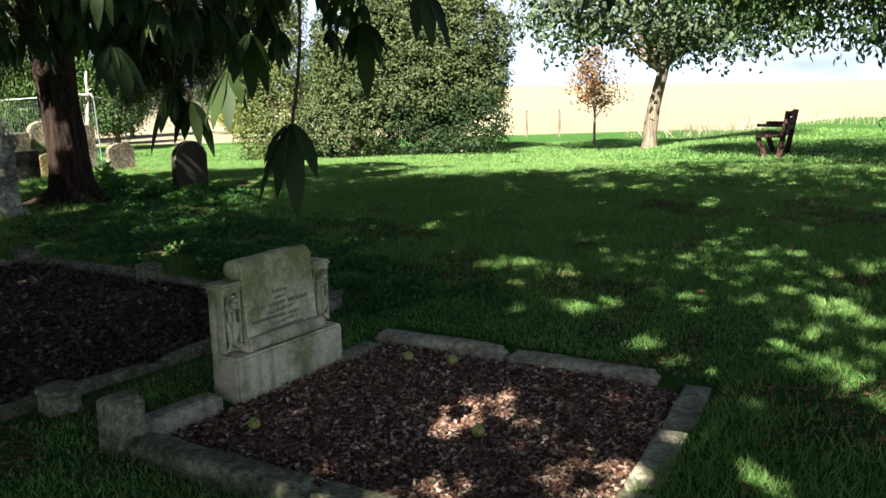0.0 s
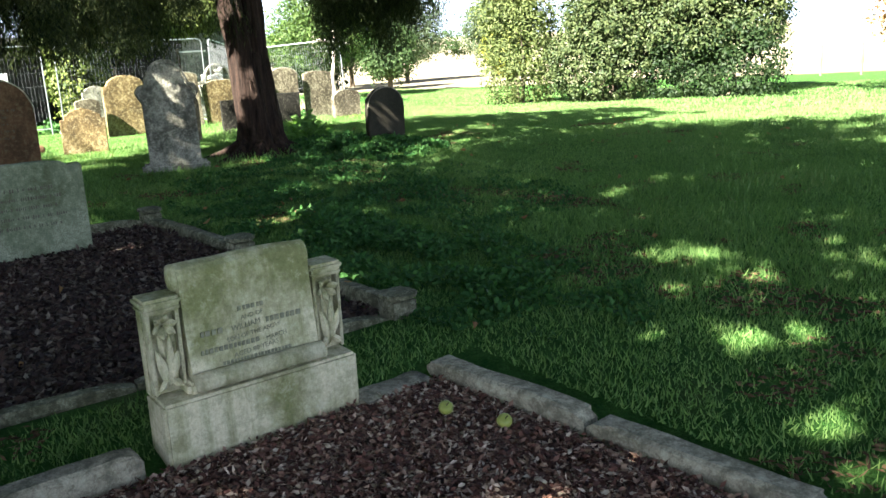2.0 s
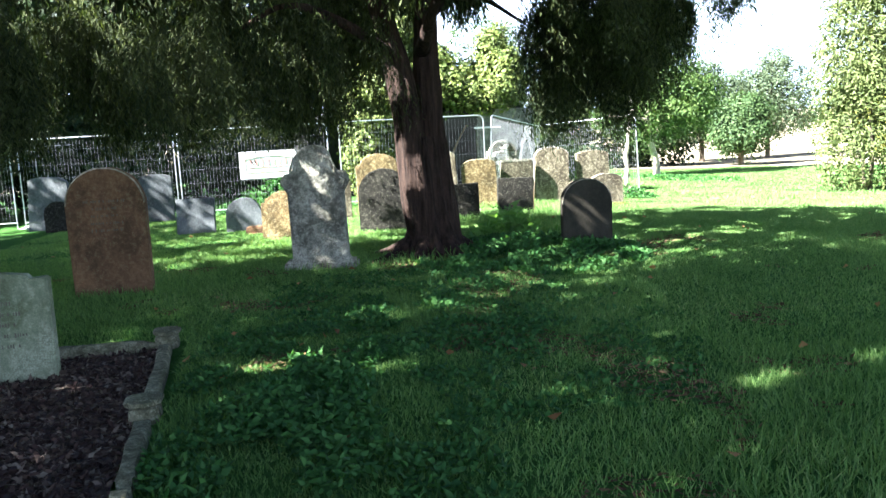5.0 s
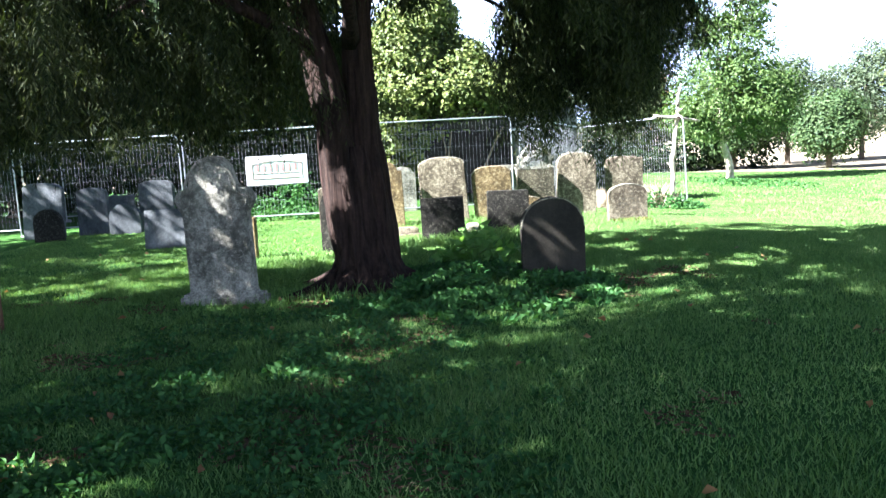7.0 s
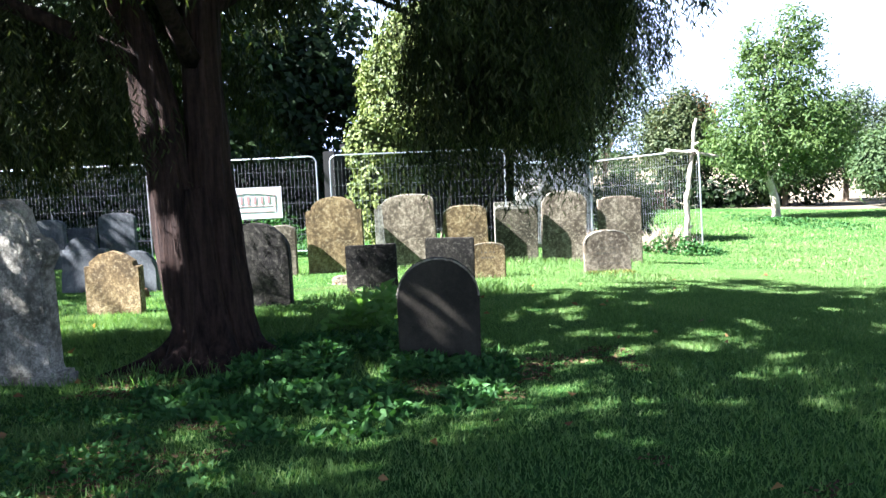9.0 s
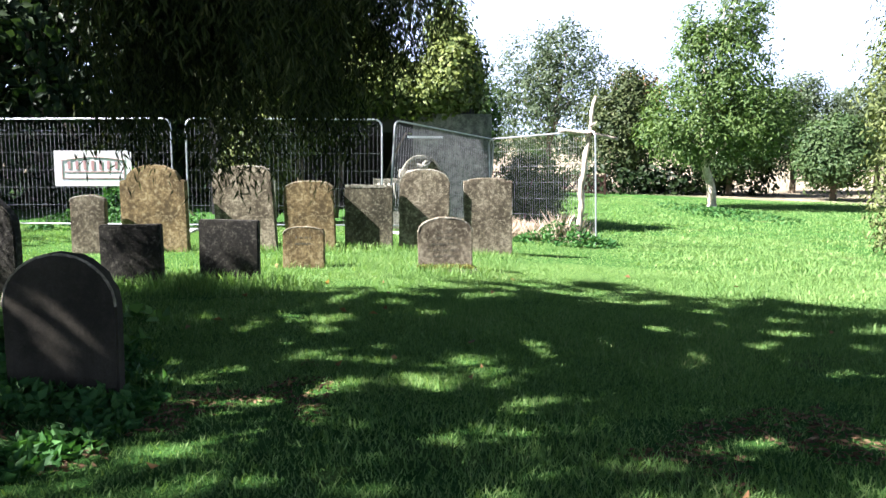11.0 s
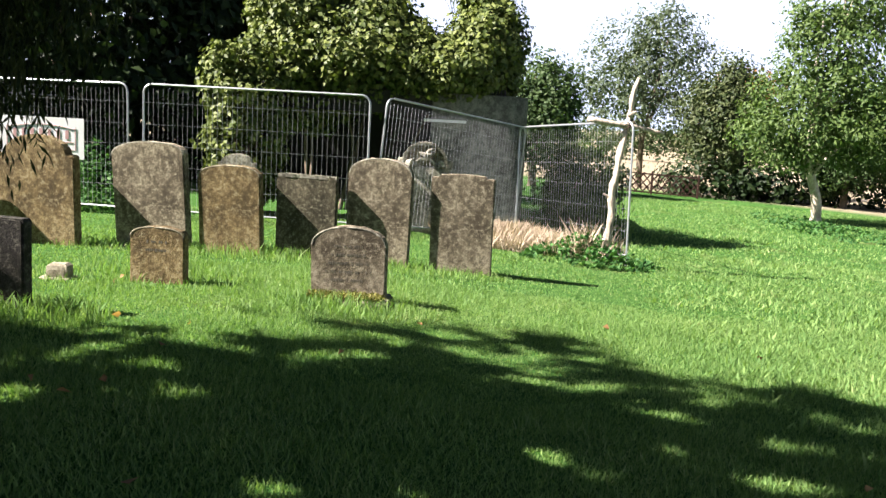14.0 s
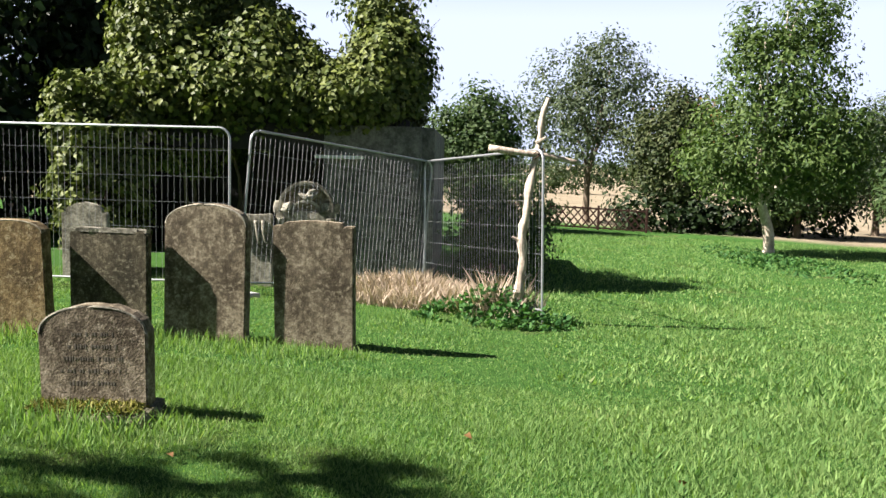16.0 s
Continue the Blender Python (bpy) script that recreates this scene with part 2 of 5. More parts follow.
M_GALV = plain_mat("galvanised_steel", (0.4, 0.415, 0.43), 0.42, 0.8, 0.12, 30)
M_WIRE = plain_mat("dull_wire", (0.3, 0.31, 0.32), 0.55, 0.6, 0.12, 30)
M_BLOCK = plain_mat("concrete_foot", (0.3, 0.3, 0.29), 0.9)
M_WHITE = plain_mat("white_sheet", (0.82, 0.82, 0.82), 0.45, 0, 0.04, 6, 0.05)
M_RED = plain_mat("red_print", (0.5, 0.3, 0.29), 0.5, 0, 0.1)
M_INSET = plain_mat("cut_letters", (0.09, 0.08, 0.058), 0.9, 0, 0.3)
M_FAINT = plain_mat("weathered_letters", (0.2, 0.195, 0.13), 0.9, 0, 0.35, 40)
M_DARKWOOD = bark_mat("dark_timber", (0.02, 0.012, 0.009), (0.065, 0.036, 0.028), (3, 14, 14), 0.004)
M_SOIL = plain_mat("dark_soil", (0.05, 0.032, 0.024), 0.95, 0, 0.4, 25, 0.8)
M_BLACK = plain_mat("near_black", (0.02, 0.019, 0.018), 0.8, 0, 0.3, 8)
M_APPLE = plain_mat("green_apple", (0.28, 0.3, 0.06), 0.35, 0, 0.2, 12, 0.05)


def chip_mat(name, tone):
    m, nt, b = node_mat(name, 0.9)
    geo = nt.nodes.new("ShaderNodeNewGeometry")
    col = ramp(nt, geo.outputs["Random Per Island"], [(0.0, (0.03, 0.012, 0.008)), (0.42, (0.12, 0.048, 0.032)), (0.75, (0.25, 0.155, 0.105)), (1.0, (0.58, 0.47, 0.36))])
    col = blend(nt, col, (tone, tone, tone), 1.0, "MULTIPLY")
    nt.links.new(col, b.inputs["Base Color"])
    return m


M_CHIPS = chip_mat("bark_chips", 1.0)
# same chip colours multiplied by 0.3, for the long bed
M_DARKCHIPS = chip_mat("dark_bark_chips", 0.3)


# ---- mesh helpers ----
def mesh_np(name, verts, faces):
    """A mesh from an (n, 3) array of corners and an (m, 3) or (m, 4) array of faces."""
    me = bpy.data.meshes.new(name)
    verts, faces = np.asarray(verts, np.float32), np.asarray(faces, np.int32)
    k = faces.shape[1]
    me.vertices.add(len(verts))
    me.vertices.foreach_set("co", verts.ravel())
    me.loops.add(faces.size)
    me.loops.foreach_set("vertex_index", faces.ravel())
    me.polygons.add(len(faces))
    me.polygons.foreach_set("loop_start", np.arange(0, faces.size, k, dtype=np.int32))
    me.polygons.foreach_set("loop_total", np.full(len(faces), k, np.int32))
    me.update()
    me.validate()
    return me


def put(name, me, mat, parent=None, label="", smooth=False):
    if mat:
        me.materials.append(mat)
    if smooth:
        me.polygons.foreach_set("use_smooth", np.ones(len(me.polygons), bool))
    ob = new(name, me)
    if parent:
        ob.parent = parent
    if label:
        ob["label"] = label
    return ob


def part(name, bm, mat, parent=None, label="", smooth=False):
    me = bpy.data.meshes.new(name)
    bmesh.ops.recalc_face_normals(bm, faces=bm.faces)
    bm.to_mesh(me)
    bm.free()
    return put(name, me, mat, parent, label, smooth)


def thing(name, m, label, category, group="", kind=""):
    ob = new(name)
    ob.empty_display_size = 0.2
    ob.matrix_world = m
    return tagged(ob, label, category, group, kind)


def add_box(bm, size, at=(0, 0, 0), bevel=0.0, turn=None, wobble=0.0, rng=None):
    r = bmesh.ops.create_cube(bm, size=1.0)
    m = Matrix.Translation(at) @ (turn or Matrix()) @ Matrix.Diagonal((*size, 1))
    bmesh.ops.transform(bm, matrix=m, verts=r["verts"])
    vs = r["verts"]
    if wobble and rng:
        for v in vs:
            v.co += Vector([rng.uniform(-wobble, wobble) for _ in range(3)])
    if bevel:
        es = list({e for v in vs for e in v.link_edges})
        bmesh.ops.bevel(bm, geom=es, offset=bevel, segments=2, affect="EDGES")
    return vs


def box(size, at=(0, 0, 0), bevel=0.0, turn=None, wobble=0.0, rng=None):
    bm = bmesh.new()
    add_box(bm, size, at, bevel, turn, wobble, rng)
    return bm


def worn_block(size, at=(0, 0, 0), rng=None, rough=0.006, cuts=5):
    """A cut stone block with rounded arrises and an uneven, weathered skin; its top is at z = at.z."""
    bm = bmesh.new()
    r = bmesh.ops.create_cube(bm, size=1.0)
    bmesh.ops.subdivide_edges(bm, edges=bm.edges[:], cuts=cuts, use_grid_fill=True)
    off = Vector((rng.uniform(0, 50), rng.uniform(0, 50), rng.uniform(0, 50)))
    for v in bm.verts:
        p = Vector((v.co.x * size[0], v.co.y * size[1], v.co.z * size[2]))
        edge = sum(abs(c) > 0.49 for c in v.co)
        p *= 1 - (0.012 / max(0.05, min(size)) if edge >= 2 else 0)
        n = noise.noise_vector(p * 9 + off) * rough + noise.noise_vector(p * 2.5 + off) * rough * 1.6
        v.co = p + n + Vector(at) - Vector((0, 0, size[2] / 2))
    return bm


def tube(points, radii, seg=10, flute=0.0, waves=7, seed=0, caps=True):
    """A tapered tube along a line of points, with a fluted, uneven skin."""
    bm = bmesh.new()
    rings = []
    pts = [Vector(p) for p in points]
    for i, (p, r) in enumerate(zip(pts, radii)):
        d = (pts[min(i + 1, len(pts) - 1)] - pts[max(i - 1, 0)]).normalized()
        side = d.cross(Vector((0, 1, 0.01))).normalized()
        up = side.cross(d)
        ring = []
        for k in range(seg):
            a = 2 * math.pi * k / seg
            rr = r * (1 + flute * (math.sin(waves * a + seed + i * 0.35) * 0.6 + noise.noise(Vector((math.cos(a) * 1.7, math.sin(a) * 1.7, i * 0.3 + seed))) * 1.2))
            ring.append(bm.verts.new(p + side * math.cos(a) * rr + up * math.sin(a) * rr))
        rings.append(ring)
    for a, b in zip(rings, rings[1:]):
        for k in range(seg):
            bm.faces.new((a[k], a[(k + 1) % seg], b[(k + 1) % seg], b[k]))
    if caps:
        bm.faces.new(rings[0])
        bm.faces.new(rings[-1])
    return bm


def spline(points, n):
    """Points along a smooth line through the given ones."""
    P = [Vector(p) for p in points]
    P = [P[0] * 2 - P[1]] + P + [P[-1] * 2 - P[-2]]
    out = []
    for i in range(1, len(P) - 2):
        a, b, c, d = P[i - 1:i + 3]
        for k in range(n):
            t = k / n
            out.append(0.5 * (2 * b + (c - a) * t + (2 * a - 5 * b + 4 * c - d) * t * t + (3 * b - a - 3 * c + d) * t ** 3))
    return out + [P[-2]]


def ground_z(x, y):
    x, y = np.asarray(x, float), np.asarray(y, float)
    d, e = np.maximum(0, -14 - x), np.maximum(0, y - 10.5)
    u = np.clip((-x - 6) / 6, 0, 1)
    e1 = np.minimum(np.minimum(x + 3.5, -1.2 - x), np.minimum(y - 2.2, 4.42 - y))
    e2 = np.minimum(np.minimum(x + 7.86, -4.1 - x), np.minimum(y - 1.6, 4.44 - y))
    dip = 0.06 * np.clip(e1 / 0.12, 0, 1) + 0.05 * np.clip(e2 / 0.12, 0, 1)
    dip = dip + 0.085 * np.exp(-(((x + 2.0) / 2.2) ** 2 + ((y - 2.8) / 1.7) ** 2))
    lumps = 0.012 * np.sin(1.3 * x + 0.7 * y) * np.sin(0.9 * y - 0.4 * x + 1) + 0.007 * np.sin(3.1 * x - 1.2) * np.sin(2.7 * y + 0.5 * x)
    return -0.05 - 1.0 * (1 - np.exp(-d / 20)) - 0.7 * (1 - np.exp(-e / 10)) * u * u * (3 - 2 * u) - dip + lumps


def gz(x, y):
    return float(ground_z(x, y))


def leaves(pos, axis, length, width, rng, fold=0.25, curl=0.15, face=None):
    """Folded four-cornered leaves: base, two sides, tip, at each position, along each axis."""
    n = len(pos)
    axis = axis / np.maximum(1e-6, np.linalg.norm(axis, axis=1, keepdims=True))
    r = rng.normal(size=(n, 3)) if face is None else face
    side = np.cross(axis, r)
    side /= np.maximum(1e-6, np.linalg.norm(side, axis=1, keepdims=True))
    nor = np.cross(side, axis)
    L = (length * rng.uniform(0.6, 1.25, n))[:, None]
    W = (width * rng.uniform(0.7, 1.2, n))[:, None]
    v = np.empty((n, 4, 3))
    v[:, 0] = pos
    v[:, 1] = pos + axis * L * 0.45 + side * W * 0.5 + nor * W * fold
    v[:, 2] = pos + axis * L - nor * L * curl
    v[:, 3] = pos + axis * L * 0.45 - side * W * 0.5 + nor * W * fold
    i = np.arange(n)[:, None] * 4
    f = np.concatenate([i + [0, 1, 2], i + [0, 2, 3]])
    return v.reshape(-1, 3), f


# small chinks cut in the crowns to drop sun flecks at set spots: place on the ground, half-width across and along the
# shadow, strength
CHINKS = [(-10.88, 6.05, 0.05, 0.08, 0.8), (-10.92, 6.4, 0.04, 0.06, 0.8), (-10.98, 6.8, 0.03, 0.06, 0.8), (-10.2, 4.25, 0.06, 0.1, 0.9), (-10.25, 4.6, 0.05, 0.12, 0.9), (-10.3, 4.95, 0.04, 0.08, 0.8),
          (-7.38, 3.7, 0.05, 0.1, 0.9), (-7.42, 4.05, 0.04, 0.08, 0.9), (-10.85, 9.25, 0.06, 0.08, 0.8), (-11.33, 7.9, 0.16, 0.55, 1.2), (-11.55, 8.9, 0.12, 0.6, 1.2), (-14.1, 7.5, 0.06, 0.1, 0.8), (-13.9, 5.75, 0.1, 0.15, 0.9),
          (-3.35, 4.75, 0.22, 0.16, 0.6), (-2.95, 5.0, 0.18, 0.14, 0.6), (-4.3, 6.2, 0.22, 0.16, 0.55), (-6.7, 5.3, 0.2, 0.14, 0.6), (-3.75, 5.15, 0.12, 0.1, 0.5)]


def openness(g):
    g = np.asarray(g)
    w = canopy_gaps(g)
    for cx, cy, a, b, k in CHINKS:
        w = w + k * np.exp(-((g[:, 0] - cx) / a) ** 2 - ((g[:, 1] - cy) / b) ** 2)
    return w


def canopy_gaps(g):
    """How open the crowns stand on the way to the sun from a place on the ground."""
    # hand-set terms open or close the crowns where flecks or shade should fall
    return np.array([0.65 * noise.noise(Vector((x * 1.25, y * 1.1, 3.3))) + 1.0 * noise.noise(Vector((x * 3.4, y * 2.9, 8.0)))
                     - 0.35 * math.exp(-((x + 3.7) ** 2 + (y - 2.9) ** 2) / 1.2) - 0.3 * math.exp(-((x + 10.6) ** 2 + (y - 8.9) ** 2) / 0.8)
                     - 0.24 * math.exp(-((x + 7.4) ** 2 + (y - 8.0) ** 2) / 8) + 0.08 * math.exp(-((x + 0.8) ** 2 + (y - 4.6) ** 2) / 9) + 0.12 * math.exp(-((x + 4.5) ** 2 + (y - 6.0) ** 2) / 9) + 0.12 * math.exp(-((x + 2.3) ** 2 + (y - 3.1) ** 2) / 1.2) + 0.05 * math.exp(-((x + 1.3) ** 2 + (y - 6.3) ** 2) / 5) - 0.4 * math.exp(-((x + 3.5) ** 2 + (y - 3.9) ** 2) / 0.4) + 0.16 * math.exp(-((x + 1.0) ** 2 + (y - 3.8) ** 2) / 1.2) + 0.25 * math.exp(-(x + 11.8) ** 2 / 0.5 - (y - 12.1) ** 2 / 0.8) + 0.13 * math.exp(-((x + 1.8) ** 2 + (y - 3.2) ** 2) / 1.0) + 0.1 * math.exp(-((x + 6.5) ** 2 + (y - 3.2) ** 2) / 5) for x, y in g])


def crown_mesh(name, blobs, clumps, per, leaf, rng, spread=0.3, fill=0.35, droop=0.0, floor=None, gaps=None):
    """Leaves in clumps that sit on and in ellipsoids (x, y, z, rx, ry, rz)."""
    B = np.array(blobs, float)
    vol = (B[:, 3] * B[:, 4] + B[:, 4] * B[:, 5] + B[:, 3] * B[:, 5])
    pick = rng.choice(len(B), clumps, p=vol / vol.sum())
    d = rng.normal(size=(clumps, 3))
    d /= np.linalg.norm(d, axis=1, keepdims=True)
    r = np.where(rng.random(clumps) < fill, rng.random(clumps) ** 0.5, rng.uniform(0.85, 1.12, clumps))[:, None]
    c = B[pick, :3] + d * r * B[pick, 3:]
    size = spread * rng.uniform(0.5, 1.4, clumps)
    p = np.repeat(c, per, 0) + np.clip(rng.normal(size=(clumps * per, 3)), -1.6, 1.6) * np.repeat(size, per)[:, None] * (1, 1, 0.75)
    mid = np.repeat(c, per, 0)
    out = np.repeat(d, per, 0)
    if gaps is not None:
        # the crown is open here and there along the way to the sun
        k = 1 / math.tan(radians(SUN_EL))
        g = np.stack([p[:, 0] + gaps[0] - SUN_AZ[0] * p[:, 2] * k, p[:, 1] + gaps[1] - SUN_AZ[1] * p[:, 2] * k], 1)
        w = openness(g)
        p, out, mid = p[w < 0.4], out[w < 0.4], mid[w < 0.4]
    if floor is not None:
        keep = p[:, 2] > floor
        p, out, mid = p[keep], out[keep], mid[keep]
    way = p - mid
    way /= np.maximum(1e-6, np.linalg.norm(way, axis=1, keepdims=True))
    face = way + out * 0.5 + rng.normal(size=p.shape) * 0.38 + (0, 0, 0.35)
    axis = np.cross(face, rng.normal(size=p.shape)) + out * 0.3 - np.array([0, 0, 0.3 + droop])
    v, f = leaves(p, axis, leaf[0], leaf[1], rng, 0.12, 0.12, face)
    return mesh_np(name, v, f)


# ---- ground ----
def build_ground():
    ax = np.concatenate([[-2500, -900, -300, -150, -100], np.arange(-75, -46, 3), np.arange(-46, -9, 0.6), np.arange(-8.7, 0.3, 0.15), np.arange(0.6, 12, 0.6), [14, 18, 25, 40, 80, 200, 800, 2500]])
    ay = np.concatenate([[-2500, -800, -200, -80, -40, -25], np.arange(-15, 1.2, 0.6), np.arange(1.2, 5.7, 0.15), np.arange(6, 40, 0.6), np.arange(40, 75, 4), [90, 130, 200, 400, 1000, 2500]])
    X, Y = np.meshgrid(ax, ay, indexing="ij")
    Z = ground_z(X, Y)
    nx, ny = len(ax), len(ay)
    i = (np.arange(nx - 1)[:, None] * ny + np.arange(ny - 1)[None, :]).ravel()
    f = np.stack([i, i + ny, i + ny + 1, i + 1], 1)
    me = mesh_np("ground", np.stack([X, Y, Z], -1).reshape(-1, 3), f)
    return tagged(put("ground", me, M_TURF, smooth=True), "mown green churchyard turf with bare brown patches and a straw field beyond", "ground", kind="structure")


build_ground()
PLOTS = [(-3.45, -1.27, 2.2, 4.45), (-7.9, -4.0, 1.6, 4.5)]


def scatter(n, x0, x1, y0, y1, rng):
    p = np.stack([rng.uniform(x0, x1, n), rng.uniform(y0, y1, n)], 1)
    ok = np.ones(n, bool)
    for a, b, c, d in PLOTS:
        ok &= ~((p[:, 0] > a) & (p[:, 0] < b) & (p[:, 1] > c) & (p[:, 1] < d))
    return p[ok]


def bareness(x, y):
    """Above zero where moss, thatch and dead leaves have thinned the sward under the trees."""
    return noise.noise(Vector((x * 0.8 + 2.0, y * 0.8, 7.7))) + 0.55 * noise.noise(Vector((x * 2.4, y * 2.4, 2.2))) - 0.3 - 0.25 * max(0.0, -11.5 - x)


def grass(name, n, rect, tall, rng, label, thick=0.006):
    p = scatter(n, *rect, rng)
    # thin the sward where the turf is bare, and gather it in tufts
    w = np.array([noise.noise(Vector((x * 0.55 + 4, y * 0.55, 1.5))) + 0.6 * noise.noise(Vector((x * 2.3, y * 2.3, 5.1))) for x, y in p])
    bare = np.array([bareness(x, y) for x, y in p])
    keep = rng.random(len(p)) < np.clip(1.15 + w * 0.6, 0.85, 1) * np.clip(1 - bare * 4, 0.25, 1)
    p, w = p[keep], w[keep]
    n = len(p)
    h = tall * rng.uniform(0.45, 1.2, n) * np.clip(1 + w * 0.8, 0.72, 1.8)
    a = rng.uniform(0, 2 * np.pi, n)
    lean = rng.normal(size=(n, 2)) * 0.45 * h[:, None]
    z = ground_z(p[:, 0], p[:, 1]) - 0.003
    s = np.stack([np.cos(a), np.sin(a)], 1) * thick * rng.uniform(0.7, 1.4, n)[:, None]
    v = np.empty((n, 3, 3))
    v[:, 0, :2], v[:, 0, 2] = p - s, z
    v[:, 1, :2], v[:, 1, 2] = p + s, z
    v[:, 2, :2], v[:, 2, 2] = p + lean, z + h
    f = np.arange(n * 3).reshape(-1, 3)
    return tagged(put(name, mesh_np(name, v.reshape(-1, 3), f), M_GRASS), label, "grass", kind="stuff")


RG = np.random.default_rng(5)
grass("lawn_grass", 470000, (-9.5, 1.0, 1.0, 13.0), 0.05, RG, "short green grass blades growing in the shaded lawn", 0.0042)
grass("lawn_grass", 150000, (-13.5, -9.5, 1.0, 15.5), 0.048, RG, "short shaded grass round the yew", 0.0045)
grass("lawn_grass", 60000, (-9.5, 1.0, 13.0, 17.0), 0.06, RG, "short grass between the shaded and the sunlit lawn", 0.008)
grass("lawn_grass", 300000, (-24, -11, 1, 19), 0.034, RG, "sunlit short grass round the old headstones", 0.0045)
grass("lawn_grass", 330000, (-17.5, -10.5, 9.0, 17.0), 0.03, RG, "fine sunlit turf before the headstone row", 0.003)
grass("lawn_grass", 110000, (-42, -2, 14, 30), 0.06, RG, "bright far lawn grass towards the field edge", 0.012)


def thatch(n, rng):
    """Dead blades and crumbled leaves lying where the sward is thin."""
    p = scatter(n, -11.5, 1.0, 1.0, 13.0, rng)
    p = p[np.array([bareness(x, y) for x, y in p]) > 0.02]
    pos = np.column_stack([p, ground_z(p[:, 0], p[:, 1]) + 0.004 + rng.random(len(p)) * 0.012])
    v, f = leaves(pos, rng.normal(size=pos.shape) * (1, 1, 0.15), 0.05, 0.016, rng, 0.1, 0.1)
    return tagged(put("leaf_litter", mesh_np("leaf_litter", v, f), M_LITTER), "brown thatch and dead leaves in thin patches of the lawn", "leaf litter", kind="stuff")


thatch(130000, RG)


# ---- headstones ----
def outline(kind, w, h):
    """Half profiles of gravestone tops, from the foot at the right side up to the middle."""
    a = w / 2
    P = []
    if kind == "round":
        s = h - a * 0.95
        P = [(a, 0), (a, s)] + [(a * math.cos(t), s + a * 0.95 * math.sin(t)) for t in np.linspace(0.12, math.pi / 2, 9)]
    elif kind == "arch":
        s = h - a * 0.34
        P = [(a, 0), (a, s)] + [(a * math.cos(t) ** 0.8 if t < 1.57 else 0, s + a * 0.34 * math.sin(t)) for t in np.linspace(0.2, math.pi / 2, 8)]
    elif kind == "broadround":
        s = h - a * 0.5
        P = [(a, 0), (a, s)] + [(a * (0.06 + 0.94 * math.cos(t)) if t < 1.57 else 0, s + a * 0.5 * math.sin(t)) for t in np.linspace(0.3, math.pi / 2, 9)]
    elif kind == "flat":
        P = [(a, 0), (a, h - 0.015), (a * 0.97, h), (0, h)]
    elif kind == "rolled":
        P = [(a, 0), (a, h - 0.10)] + [(a - 0.10 + 0.10 * math.cos(t), h - 0.10 + 0.10 * math.sin(t)) for t in np.linspace(0.25, 1.5, 6)] + [(a * 0.45, h + 0.012), (0, h + 0.018)]
    elif kind == "shoulder":
        s, q = h - a * 0.52, a * 0.80
        P = [(a, 0), (a, s), (a * 0.97, s + 0.02), (q, s + 0.03)] + [(q * math.cos(t), s + 0.03 + (h - s - 0.03) * math.sin(t)) for t in np.linspace(0.15, math.pi / 2, 8)]
    elif kind == "gable":
        s = h - a * 0.50
        P = [(a, 0), (a, s), (a * 0.82, s + 0.005), (a * 0.8, s + 0.05), (a * 0.45, h - a * 0.12), (a * 0.2, h - 0.01), (0, h)]
    elif kind == "ogee":
        s = h * 0.70
        P = [(a * 0.93, 0), (a * 0.93, h * 0.05), (a * 0.82, h * 0.10), (a * 0.82, s * 0.88), (a * 0.9, s * 0.93), (a, s), (a * 0.98, s + 0.05), (a * 0.86, s + 0.10), (a * 0.68, s + 0.115), (a * 0.6, s + 0.15),
             (a * 0.56, s + 0.2), (a * 0.46, h - 0.085), (a * 0.25, h - 0.02), (0, h)]
    elif kind == "step":
        s = h - 0.045
        P = [(a, 0), (a, s - 0.01), (a * 0.97, s), (a * 0.78, s), (a * 0.7, s + 0.03), (a * 0.4, h - 0.005), (0, h)]
    elif kind == "scoop":
        P = [(a, 0), (a, h - 0.04), (a * 0.93, h - 0.01), (a * 0.7, h), (a * 0.5, h - 0.02), (a * 0.2, h - 0.004), (0, h - 0.008)]
    return P + [(-x, z) for x, z in reversed(P[:-1])]


def slab(kind, w, h, d, rng, rough=0.006, sink=0.12, bevel=0.012):
    """A cut slab that faces +x, rooted below the turf, with softened and worn edges."""
    bm = bmesh.new()
    pts = outline(kind, w, h)
    pts[0], pts[-1] = (pts[0][0], -sink), (pts[-1][0], -sink)
    jit = [(rng.uniform(-rough, rough), rng.uniform(-rough, rough)) for _ in pts]
    fr = [bm.verts.new((d / 2, x + j, z + k)) for (x, z), (j, k) in zip(pts, jit)]
    bk = [bm.verts.new((-d / 2, x + j, z + k)) for (x, z), (j, k) in zip(pts, jit)]
    n = len(pts)
    bm.faces.new(fr)
    bm.faces.new(list(reversed(bk)))
    for i in range(n):
        k = (i + 1) % n
        bm.faces.new((fr[i], bk[i], bk[k], fr[k]))
    bmesh.ops.recalc_face_normals(bm, faces=bm.faces)
    es = [e for e in bm.edges if len(e.link_faces) == 2 and abs(e.verts[0].co.x - e.verts[1].co.x) < 1e-5]
    bmesh.ops.bevel(bm, geom=es, offset=bevel, segments=2, affect="EDGES")
    return bm


